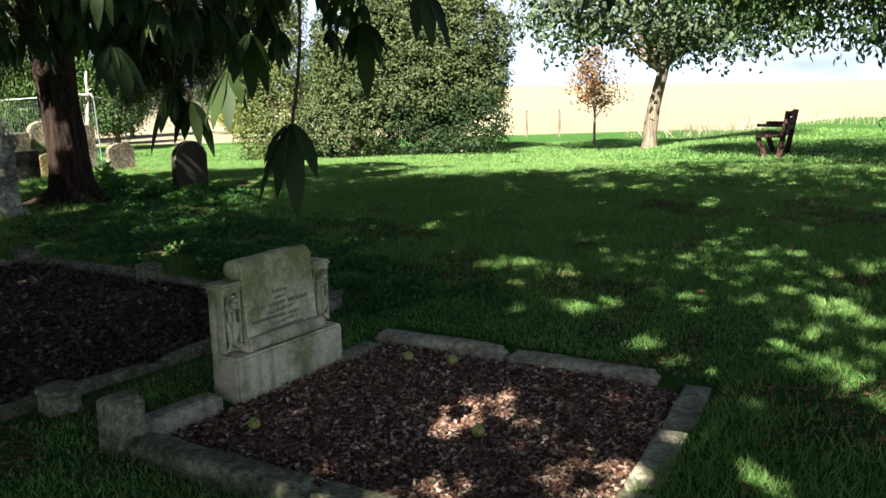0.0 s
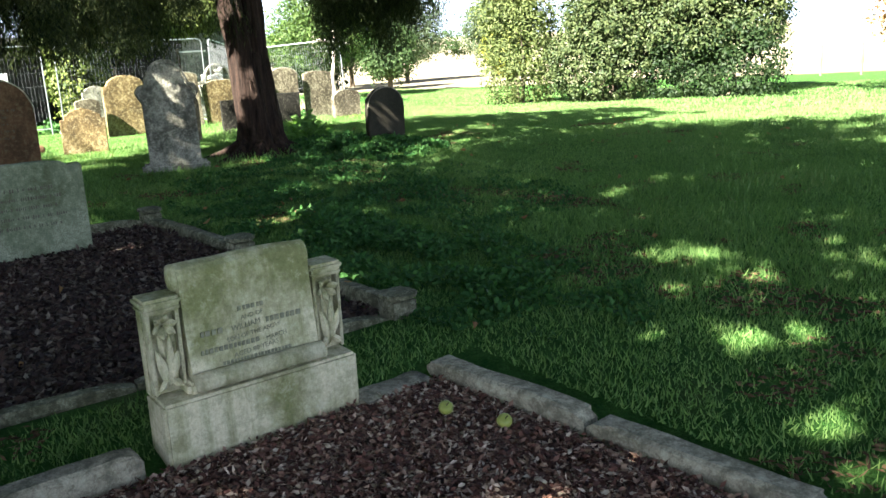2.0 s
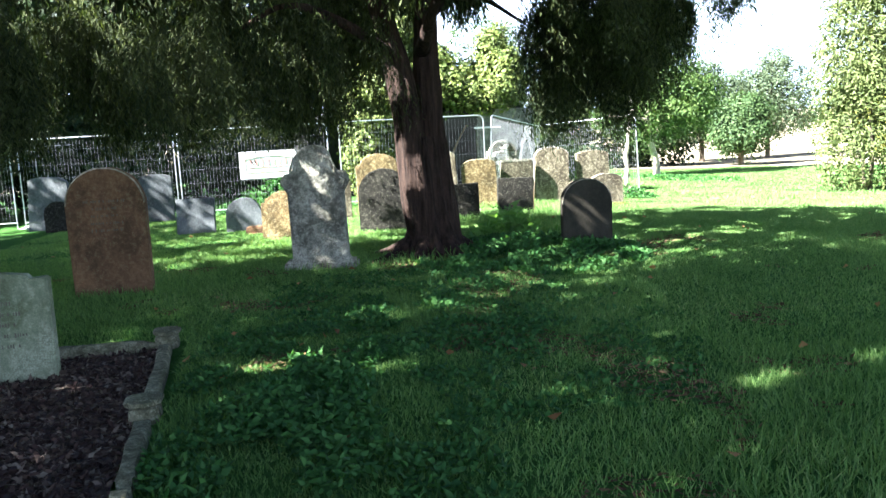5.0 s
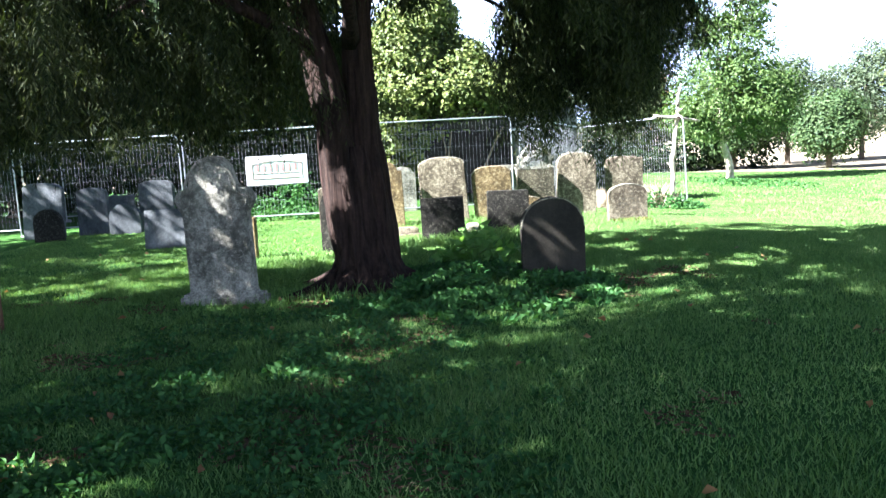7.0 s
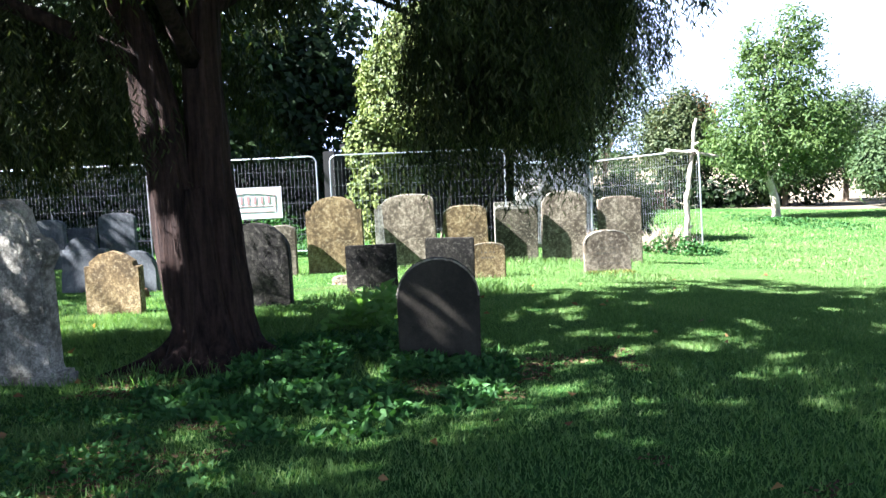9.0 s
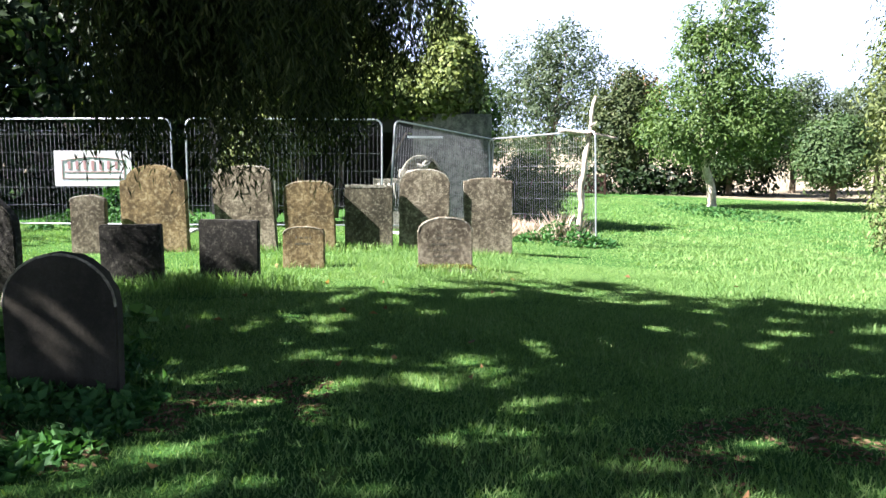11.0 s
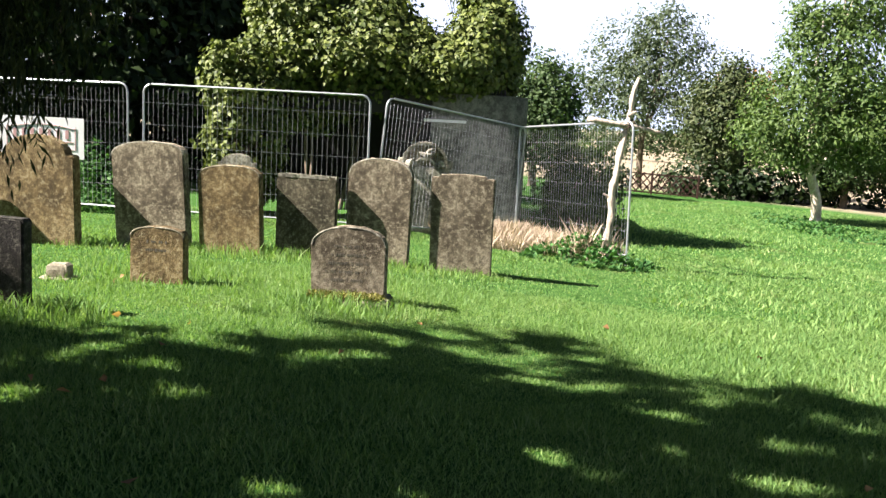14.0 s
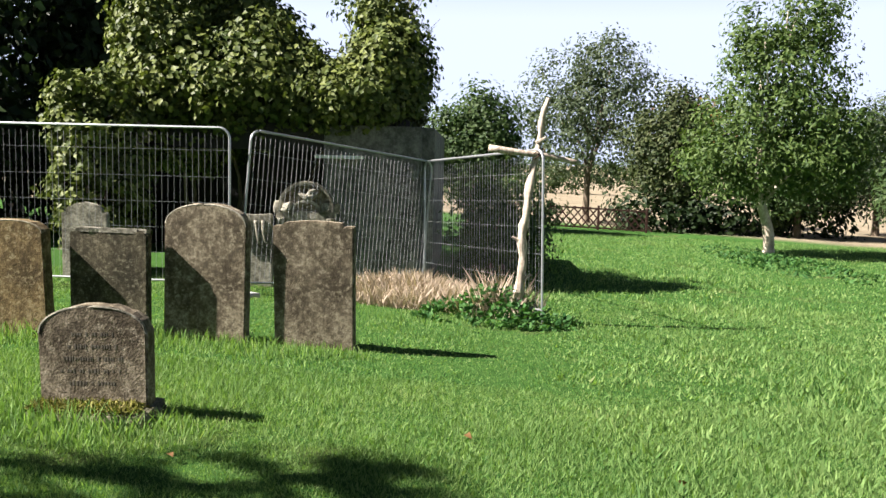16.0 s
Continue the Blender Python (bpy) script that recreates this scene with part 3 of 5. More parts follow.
def letter_rows(parent, w, z_top, rows, front, rng, mat=None, size=0.03, gap=0.07, depth=0.0016):
    """Worn lettering that can no longer be read: short cut bars in lines."""
    bm = bmesh.new()
    for r in range(rows):
        width = w * rng.uniform(0.45, 0.95)
        y = -width / 2
        while y < width / 2:
            k = size * rng.uniform(0.12, 0.4)
            add_box(bm, (depth, k, size * rng.uniform(0.5, 1.0)), (front + 0.0008, y + k / 2, z_top - r * gap))
            y += k + size * rng.choice((0.25, 0.3, 0.9))
    part("worn_inscription", bm, mat or M_INSET, parent)["kind"] = "stuff"


def headstone(kind, x, y, w, h, d, mat, label, ang=90, tilt=0.0, lean=0.0, rows=0, base=False, seed=0, sink_extra=0.0, group="churchyard headstones"):
    """ang: the bearing of the line from its left to its right side, seen from the front."""
    rng = random.Random(seed)
    t = thing("headstone", pose(x, y, gz(x, y) + sink_extra, 0, 0, ang - 90) @ pose(0, 0, 0, lean, tilt, 0), label, "headstone", group)
    part("slab", slab(kind, w, h, d, rng), mat, t)
    if kind == "ogee":
        bm = tube([(d / 2, yy, zz) for yy, zz in [(-0.32, 0.9), (-0.34, 0.96), (-0.25, 1.02), (-0.24, 1.1), (-0.2, 1.2), (-0.1, 1.29), (0, 1.31), (0.1, 1.29), (0.2, 1.2), (0.24, 1.1), (0.25, 1.02), (0.34, 0.96), (0.32, 0.9)]], [0.014] * 13, 8)
        part("edge_moulding", bm, mat, t, "raised moulding round the top")
        part("footing", box((d + 0.08, w * 1.09, 0.2), (0, 0, 0.0), 0.03, None, 0.01, rng), mat, t)
    # pale tube paints in the light caught along the top edge
    if kind in ("arch", "broadround", "round") and mat in (S_GREY, S_OCHRE, S_PLAIN, S_BROWN):
        P = [(d / 2 - 0.006, yy, zz - 0.006) for yy, zz in outline(kind, w - 0.012, h)[1:-1]]
        part("worn_arris", tube(P, [0.008] * len(P), 6, 0.3, 5, seed), S_PALE if mat is S_GREY else S_KERB, t, "pale rim in place of light on the top edge")
    if rows:
        letter_rows(t, w * 0.7, h * 0.74, rows, d / 2, rng)
    if base:
        part("base_stone", worn_block((d + 0.26, w + 0.1, 0.2), (0.06, 0, 0.05), rng, 0.012), S_OLDKERB, t, "mossy stone footing")
    return t


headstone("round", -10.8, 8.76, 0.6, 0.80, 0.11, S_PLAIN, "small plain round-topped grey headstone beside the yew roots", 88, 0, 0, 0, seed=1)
headstone("ogee", -10.86, 5.70, 0.74, 1.35, 0.15, S_PALE, "tall pale lichened headstone with carved shouldered top", 74, 0, 1, 0, seed=2)
headstone("round", -10.15, 3.65, 0.74, 1.23, 0.12, S_BROWN, "round-topped red-brown sandstone headstone with faint lettering", 84, 0, 0, 5, seed=3)
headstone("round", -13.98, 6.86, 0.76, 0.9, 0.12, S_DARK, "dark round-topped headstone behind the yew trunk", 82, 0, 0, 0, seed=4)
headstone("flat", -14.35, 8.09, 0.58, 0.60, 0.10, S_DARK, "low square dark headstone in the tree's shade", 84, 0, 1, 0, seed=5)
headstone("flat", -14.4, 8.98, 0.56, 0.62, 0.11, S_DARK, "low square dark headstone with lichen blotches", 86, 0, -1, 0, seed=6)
headstone("gable", -13.75, 5.39, 0.62, 0.67, 0.11, S_OCHRE, "small gabled headstone lit by a bar of sun", 82, 0, 0, 0, seed=7)
headstone("shoulder", -17.99, 7.35, 0.88, 1.18, 0.14, S_OCHRE, "broad orange-lichened headstone with broken shoulder", 88, 0, 1, 0, seed=8)
headstone("arch", -18.2, 8.54, 0.82, 1.19, 0.15, S_GREY, "tall grey headstone with a low curved top", 88, 0, 3, 0, seed=9)
headstone("arch", -18.22, 9.41, 0.69, 0.98, 0.14, S_OCHRE, "mossy ochre headstone with a low curved top", 89, 0, 2, 0, seed=10)
scooped = headstone("scoop", -18.34, 10.21, 0.67, 0.91, 0.1, S_OLIVE, "dark headstone with a pale top edge", 88, 0, 0, 0, seed=11)
# pale strip along the top of the slab
part("worn_crest", worn_block((0.112, 0.66, 0.05), (0, 0, 0.922), random.Random(3), 0.009, 7), S_PALE, scooped, "pale top edge")
headstone("broadround", -18.48, 10.99, 0.71, 1.18, 0.15, S_GREY, "tall round-shouldered headstone with pitted brown face", 88, 0, -1, 0, seed=12)
headstone("step", -18.53, 11.93, 0.7, 1.1, 0.14, S_GREY, "tall square headstone with a rough lichened face", 89, 0, 1, 0, seed=13)
headstone("broadround", -15.93, 11.14, 0.62, 0.62, 0.13, S_GREY, "small low headstone with worn lettering on a mossy footing", 90, 0, 1, 5, base=True, seed=14)
headstone("arch", -15.9, 9.535, 0.46, 0.48, 0.11, S_OCHRE, "very small ochre headstone with incised initials", 89, 0, 0, 2, seed=15)
headstone("arch", -17.8, 6.53, 0.46, 0.78, 0.12, S_GREY, "narrow lichened headstone at the row's end", 90, 0, 0, 0, seed=16)
headstone("round", -16.3, 4.79, 0.6, 0.56, 0.12, S_SLATE, "low half-round slate headstone", 84, 0, 0, 0, seed=17)
headstone("flat", -16.6, 3.97, 0.65, 0.6, 0.1, S_SLATE, "low leaning slate slab", 84, -10, 0, 0, seed=18)
headstone("arch", -21.4, 2.82, 0.72, 1.06, 0.12, S_SLATE, "shaded blue-grey headstone near the fence", 84, 0, 0, 0, seed=19)
headstone("round", -21.0, 2.25, 0.65, 0.62, 0.12, S_SLATE, "shaded round headstone in the dark corner", 84, 0, 0, 0, seed=20)
headstone("arch", -21.3, 1.55, 0.63, 0.97, 0.12, S_SLATE, "shaded headstone in the dark corner", 84, 0, 0, 0, seed=21)
headstone("arch", -21.0, 0.64, 0.84, 1.13, 0.12, S_SLATE, "tall shaded headstone in the dark corner", 80, 0, -4, 0, seed=22)
headstone("round", -12.2, 1.55, 0.6, 0.62, 0.11, S_OCHRE, "small round ochre headstone in broken sunlight", 84, 0, 0, 0, seed=23)
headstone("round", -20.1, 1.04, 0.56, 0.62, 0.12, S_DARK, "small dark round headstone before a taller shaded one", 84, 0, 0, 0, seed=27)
headstone("flat", -21.7, 2.02, 0.57, 0.77, 0.1, S_SLATE, "shaded square-topped headstone in the dark corner", 84, 0, 0, 0, seed=28)


def moss_cushion(x, y, z, rx, ry, n, seed):
    """Short matted strands of moss and dead grass lying on a stone ledge."""
    rng = np.random.default_rng(seed)
    p = np.column_stack([x + rng.uniform(-rx, rx, n), y + rng.uniform(-ry, ry, n), z + rng.random(n) * 0.02])
    v, f = leaves(p, rng.normal(size=(n, 3)) * (1, 1, 0.35) + (0, 0, 0.2), 0.05, 0.009, rng, 0.1, 0.3)
    return tagged(put("moss", mesh_np("moss", v, f), M_MOSS), "yellow-green moss and dead grass matted on the headstone footing", "moss", kind="stuff")


moss_cushion(-15.78, 11.14, gz(-15.78, 11.14) + 0.05, 0.09, 0.3, 1500, 81)


def footstone(x, y, w, ang, mat, label):
    rng = random.Random(int(-x * 100))
    t = thing("footstone", pose(x, y, gz(x, y), 0, 0, ang - 90), label, "grave marker", "low grave markers")
    part("block", worn_block((0.12, w, 0.3), (0, 0, 0.12), rng, 0.01), mat, t)
    part("foot", worn_block((0.2, w + 0.06, 0.16), (0, 0, 0.02), rng, 0.01), mat, t)


footstone(-16.06, 7.67, 0.42, 88, S_GREY, "low broken grave marker in the long grass")
footstone(-15.86, 8.68, 0.2, 88, S_KERB, "small square stub of stone in the grass")
footstone(-15.5, 5.0, 0.36, 80, S_BROWN, "sunken brown grave marker beside the half-round slate")


def ornate_headstone(x, y, ang):
    """A headstone with an arched hood over a carved bird, and scrolled shoulders."""
    rng = random.Random(31)
    t = thing("ornate_headstone", pose(x, y, gz(x, y), 0, 0, ang - 90), "ornate pale headstone with carved half-round hood behind the site fence", "headstone")
    part("slab", slab("flat", 0.78, 1.04, 0.14, rng), S_PALE, t)
    bm = bmesh.new()
    for k in range(17):
        a = math.pi * k / 16
        add_box(bm, (0.13, 0.05, 0.08), (0.02, 0.35 * math.cos(a), 1.06 + 0.35 * math.sin(a)), 0.012, Matrix.Rotation(a, 4, "X"))
    part("hood_moulding", bm, S_PALE, t, "half-round hood moulding")
    bm = bmesh.new()
    fr = [bm.verts.new((0.02, 0.34 * math.cos(a), 1.04 + 0.34 * math.sin(a))) for a in np.linspace(0, math.pi, 15)]
    r = bmesh.ops.extrude_face_region(bm, geom=[bm.faces.new(fr)])
    bmesh.ops.translate(bm, vec=(-0.07, 0, 0), verts=[v for v in r["geom"] if isinstance(v, bmesh.types.BMVert)])
    part("tympanum", bm, S_GREY, t, "recessed lichened panel")
    bm = bmesh.new()
    for k in range(11):
        a = math.pi * k / 10
        add_box(bm, (0.07, 0.035, 0.06), (0.05, 0.17 * math.cos(a), 1.05 + 0.12 * math.sin(a)), 0.008, Matrix.Rotation(a, 4, "X"))
    part("inner_arch", bm, S_PALE, t)
    P = spline([(0.06, -0.1, 1.27), (0.07, -0.03, 1.24), (0.08, 0.03, 1.22), (0.07, 0.1, 1.25), (0.06, 0.16, 1.3)], 4)
    part("carved_dove", tube(P, [0.012 + 0.033 * math.sin(math.pi * (k + 0.5) / len(P)) for k in range(len(P))], 8), S_PALE, t, smooth=True)
    part("dove_wing", tube([(0.07, 0.02, 1.23), (0.075, 0.07, 1.3), (0.07, 0.14, 1.33)], [0.03, 0.035, 0.01], 8), S_PALE, t, smooth=True)
    for q in (-1, 1):
        part("scroll", worn_block((0.12, 0.13, 0.16), (0.0, q * 0.36, 1.17), rng, 0.02, 4), S_PALE, t, "worn scroll on the shoulder")
        part("foliage_boss", worn_block((0.09, 0.11, 0.12), (0.07, q * 0.25, 1.16), rng, 0.025, 4), S_PALE, t)
        part("side_column", tube([(0.09, q * 0.33, z) for z in (0.0, 0.1, 0.12, 0.8, 0.84, 0.95)], [0.055, 0.055, 0.035, 0.033, 0.055, 0.06], 10), S_PALE, t)
    return t


ornate_headstone(-22.5, 11.1, 96)
headstone("shoulder", -22.75, 8.03, 0.62, 1.04, 0.1, S_PALE, "pale carved headstone with shouldered top behind the fence", 92, seed=25)
draped = headstone("flat", -22.3, 10.45, 0.5, 0.94, 0.12, S_PALE, "pale carved headstone with draped relief behind the fence", 94, seed=26)
for k in range(4):
    part("carved_drapery", tube(spline([(0.07, -0.16 + 0.1 * k, 0.86), (0.085, -0.1 + 0.08 * k, 0.72), (0.08, -0.12 + 0.1 * k, 0.55)], 4), [0.03 - 0.0015 * q for q in range(9)], 7), S_PALE, draped, smooth=True)


# ---- the kerbed graves ----
def text_mesh(body, size, extrude=0.001):
    cu = bpy.data.curves.new("lettering", "FONT")
    cu.body, cu.size, cu.extrude, cu.align_x = body, size, extrude, "CENTER"
    cu.resolution_u = 2
    tmp = new("tmp_text", cu)
    bpy.context.view_layer.update()
    me = bpy.data.meshes.new_from_object(tmp.evaluated_get(bpy.context.evaluated_depsgraph_get()))
    bpy.data.objects.remove(tmp)
    return me


def petal(bm, base, tip, wide, thick, out):
    """A thick pointed leaf, carved in relief, from base to tip in the plane that faces +x."""
    base, tip = Vector(base), Vector(tip)
    d = tip - base
    s = Vector((0, -d.z, d.y)).normalized()
    rings = []
    for u, w in ((0.0, 0.25), (0.3, 0.8), (0.6, 1.0), (0.85, 0.6), (1.0, 0.05)):
        c = base + d * u + Vector((out * math.sin(math.pi * u * 0.85), 0, 0))
        rings.append([bm.verts.new(c + s * wide * w * 0.5), bm.verts.new(c + Vector((thick, 0, 0))), bm.verts.new(c - s * wide * w * 0.5), bm.verts.new(c - Vector((thick, 0, 0)))])
    for a, b in zip(rings, rings[1:]):
        for k in range(4):
            bm.faces.new((a[k], a[(k + 1) % 4], b[(k + 1) % 4], b[k]))
    bm.faces.new(rings[0])
    bm.faces.new(rings[-1])


def memorial(x, y):
    """A limestone scroll tablet between two carved pilasters, on a stepped base. It faces +x."""
    rng = random.Random(41)
    t = thing("memorial_headstone", pose(x, y, gz(x, y) + 0.03), "weathered cream limestone memorial with scrolled tablet and carved lily pilasters", "headstone")
    part("base_stone", box((0.2, 0.83, 0.30), (0.05, 0, 0.03), 0.012, None, 0.004, rng), S_MARBLE, t, "streaked pale base block")
    part("plinth", box((0.16, 0.60, 0.06), (0.04, 0.0, 0.2), 0.015), S_MARBLE, t)
    part("lower_roll", tube([(0.115, s, 0.222) for s in (-0.275, -0.27, -0.1, 0.1, 0.27, 0.275)], [0.015, 0.036, 0.038, 0.038, 0.036, 0.015], 16), S_MARBLE, t, smooth=True)
    # the tablet is a hanging scroll: a leaning sheet that rolls back at the top
    bm = bmesh.new()
    prof = [(0.095, 0.2), (0.075, 0.35), (0.06, 0.5), (0.055, 0.6)] + [(0.0 + 0.055 * math.cos(a), 0.615 + 0.055 * math.sin(a)) for a in np.linspace(0.1, 3.6, 9)] + [(-0.04, 0.55), (-0.04, 0.2)]
    rows = [[bm.verts.new((px, sy, pz + (0.008 * math.sin(sy * 9 + 1) if pz > 0.6 else 0))) for px, pz in prof] for sy in np.linspace(-0.27, 0.27, 10)]
    for a, b in zip(rows, rows[1:]):
        for k in range(len(prof)):
            j = (k + 1) % len(prof)
            bm.faces.new((a[k], a[j], b[j], b[k]))
    bm.faces.new(rows[0])
    bm.faces.new(rows[-1])
    part("scroll_tablet", bm, S_MARBLE, t, "leaning scroll tablet, algae-stained")
    part("scroll_roll", tube([(-0.012, s, 0.612) for s in (-0.285, -0.28, -0.2, 0.2, 0.28, 0.285)], [0.03, 0.054, 0.056, 0.056, 0.054, 0.03], 18), S_MARBLE, t, smooth=True)
    for s in (-1, 1):
        c = s * 0.345
        p = part("pilaster", box((0.07, 0.13, 0.36), (-0.02, c, 0.35), 0.008), S_MARBLE, t)
        part("capital", box((0.14, 0.155, 0.035), (0.005, c, 0.548), 0.012), S_MARBLE, p)
        part("necking", box((0.125, 0.142, 0.02), (0.003, c, 0.52), 0.006), S_MARBLE, p)
        for q in (-1, 1):
            part("pilaster_edge", box((0.05, 0.014, 0.34), (0.035, c + q * 0.056, 0.36), 0.004), S_MARBLE, p)
        bm = bmesh.new()
        for k in range(6):
            a = k * math.pi / 3 + 0.3
            petal(bm, (0.03, c + 0.008 * math.cos(a), 0.455 + 0.008 * math.sin(a)), (0.062, c + 0.05 * math.cos(a), 0.455 + 0.048 * math.sin(a)), 0.03, 0.008, 0.012)
        part("carved_flower", bm, S_MARBLE, p, "lily bloom carved in relief")
        bm = bmesh.new()
        for b0, t0, w in (((0.03, c, 0.2), (0.05, c + 0.042, 0.36), 0.036), ((0.03, c, 0.2), (0.05, c - 0.042, 0.37), 0.036), ((0.03, c + 0.005, 0.21), (0.05, c + 0.012, 0.42), 0.03),
                          ((0.03, c, 0.25), (0.055, c + 0.048, 0.21), 0.03), ((0.03, c, 0.25), (0.055, c - 0.048, 0.21), 0.03), ((0.03, c, 0.3), (0.05, c - 0.03, 0.43), 0.026)):
            petal(bm, b0, t0, w, 0.009, 0.02)
        part("carved_leaves", bm, S_MARBLE, p, "long leaves carved in relief")

    def line(body, yc, z, size):
        me = text_mesh(body, size)
        ob = put("lettering", me, M_FAINT, t)
        fx = 0.095 - (z - 0.2) * 0.118
        ob.matrix_basis = Matrix(((0, -0.12, 1, fx + 0.003), (1, 0, 0, yc), (0, 1, 0, z), (0, 0, 0, 1)))

    def bars(y0, y1, z, size):
        bm = bmesh.new()
        yy = y0
        while yy < y1:
            k = size * rng.uniform(0.35, 0.6)
            add_box(bm, (0.003, k, size * 0.68), (0.097 - (z - 0.2) * 0.118, yy, z + size * 0.34))
            yy += k + size * 0.25
        part("worn_letters", bm, M_FAINT, t)["kind"] = "stuff"

    bars(-0.05, 0.06, 0.452, 0.026)
    line("AND OF", 0.0, 0.418, 0.026)
    bars(-0.21, -0.12, 0.382, 0.032)
    line("WILLIAM", -0.03, 0.382, 0.032)
    bars(0.06, 0.22, 0.382, 0.032)
    line("SON OF THE ABOVE", 0.0, 0.348, 0.026)
    bars(-0.22, 0.02, 0.314, 0.027)
    line("MARCH", 0.09, 0.314, 0.027)
    line("AGED 80 YEARS", 0.0, 0.282, 0.028)
    bars(-0.14, 0.15, 0.256, 0.02)
    return t


memorial(-3.49, 3.335)


def kerb_run(parent, a, b, wide, high, n, rng, mat, z=None, gap=0.012):
    """Kerb stones end to end from a to b, each a worn block of its own."""
    a, b = Vector(a), Vector(b)
    d = (b - a)
    L = d.length
    ang = math.atan2(d.y, d.x)
    for k in range(n):
        c = a + d * ((k + 0.5) / n)
        top = z if z is not None else gz(c.x, c.y) + high
        bm = worn_block((L / n - gap, wide, high + 0.15), (0, 0, 0), rng)
        ob = part("kerb_stone", bm, mat, parent)
        ob.matrix_world = pose(c.x, c.y, top + rng.uniform(-0.008, 0.008), rng.uniform(-1.5, 1.5), rng.uniform(-0.6, 0.6), math.degrees(ang) + rng.uniform(-0.5, 0.5))


def post_stone(parent, x, y, w, top, rng, mat, capped=True):
    t = part("corner_post", worn_block((w, w, 0.22 + top), (0, 0, 0), rng), mat, parent)
    t.location = (x, y, gz(x, y) + top)
    if capped:
        part("cap", worn_block((w * 1.22, w * 1.18, 0.04), (0, 0, 0.035), rng, 0.004, 3), mat, t)


R2 = random.Random(9)
k1 = thing("grave_kerb", Matrix(), "weathered stone kerb round the bark-covered memorial grave", "grave kerb")
kerb_run(k1, (-3.44, 4.21), (-1.60, 4.39), 0.13, 0.10, 2, R2, S_KERB, -0.05)
kerb_run(k1, (-3.36, 3.72), (-3.40, 4.14), 0.16, 0.06, 1, R2, S_KERB, -0.085)
kerb_run(k1, (-1.40, 4.47), (-1.10, 2.42), 0.15, 0.06, 3, R2, S_KERB, -0.10)
kerb_run(k1, (-3.25, 2.22), (-1.25, 2.40), 0.15, 0.12, 2, R2, S_OLDKERB, -0.02)
kerb_run(k1, (-3.42, 2.3), (-3.40, 2.84), 0.13, 0.10, 1, R2, S_KERB, -0.03)
post_stone(k1, -3.34, 2.22, 0.16, 0.26, R2, S_OLDKERB, False)

k2 = thing("grave_kerb", Matrix(), "long low stone kerb with corner posts round a dark bark bed", "grave kerb")
for a, b, n in (((-7.8, 4.36), (-6.15, 4.42), 1), ((-6.0, 4.42), (-4.18, 4.48), 2), ((-4.12, 4.4), (-4.2, 1.7), 2), ((-7.86, 1.6), (-4.3, 1.6), 3), ((-7.86, 1.7), (-7.84, 4.28), 2)):
    kerb_run(k2, a, b, 0.095, 0.06, n, R2, S_OLDKERB)
for x, y in ((-7.84, 4.36), (-6.07, 4.42), (-4.1, 4.46), (-4.2, 1.6), (-3.98, 2.3)):
    post_stone(k2, x, y, 0.16, 0.10, R2, S_OLDKERB)

headstone("step", -7.35, 3.28, 0.88, 0.74, 0.12, S_GREEN, "wide low algae-stained headstone at the head of the bark bed", 90, 0, 0, 5, seed=50)


def bark_bed(name, corners, n, rng, label, size, mat):
    """A bed of chips between four corners, which need not be square."""
    c = [np.array(p) for p in corners]

    def at(u, v):
        u, v = np.asarray(u)[..., None], np.asarray(v)[..., None]
        return c[0] * (1 - u) * (1 - v) + c[1] * u * (1 - v) + c[2] * u * v + c[3] * (1 - u) * v

    bm = bmesh.new()
    bmesh.ops.create_grid(bm, x_segments=12, y_segments=12, size=0.5)
    for v in bm.verts:
        v.co.x, v.co.y = at(v.co.x + 0.5, v.co.y + 0.5)
        v.co.z = gz(v.co.x, v.co.y) + 0.012
    tagged(part(name, bm, M_SOIL), label, "mulch", kind="structure")
    p = at(rng.random(n), rng.random(n))
    pos = np.column_stack([p, ground_z(p[:, 0], p[:, 1]) + 0.02 + rng.random(n) * 0.02])
    ax = rng.normal(size=(n, 3)) * (1, 1, 0.28)
    v, f = leaves(pos, ax, size, size * 0.5, rng, 0.1, 0.05)
    tagged(put("bark_chips", mesh_np("bark_chips", v, f), mat), "red-brown and bleached bark chips spread in the grave bed", "mulch", kind="stuff")


bark_bed("mulch_bed", ((-3.33, 2.3), (-1.2, 2.46), (-1.47, 4.31), (-3.33, 4.16)), 42000, RG, "dark soil under the bark mulch of the memorial grave", 0.034, M_CHIPS)
bark_bed("mulch_bed", ((-7.78, 1.68), (-4.26, 1.68), (-4.2, 4.4), (-7.78, 4.32)), 30000, RG, "dark soil under the long bark bed", 0.05, M_DARKCHIPS)


def apple(x, y, z):
    bm = bmesh.new()
    bmesh.ops.create_uvsphere(bm, u_segments=12, v_segments=8, radius=0.032)
    for v in bm.verts:
        r = math.hypot(v.co.x, v.co.y)
        v.co.z *= 0.9
        v.co.z -= 0.012 * math.exp(-(r / 0.012) ** 2) * (1 if v.co.z > 0 else -1)
    t = thing("fallen_apple", pose(x, y, z, 30, 20, 40), "fallen yellow-green apple lying on the bark", "apple", "fallen apples")
    part("fruit", bm, M_APPLE, t, smooth=True)
    part("stalk", tube([(0, 0, 0.018), (0.003, 0, 0.03), (0.006, 0.002, 0.04)], [0.002, 0.002, 0.0015], 5), M_BARK, t)


for x, y in ((-3.0, 3.95), (-2.75, 4.05), (-3.05, 2.75), (-6.3, 2.4), (-2.1, 3.3)):
    apple(x, y, gz(x, y) + 0.06)


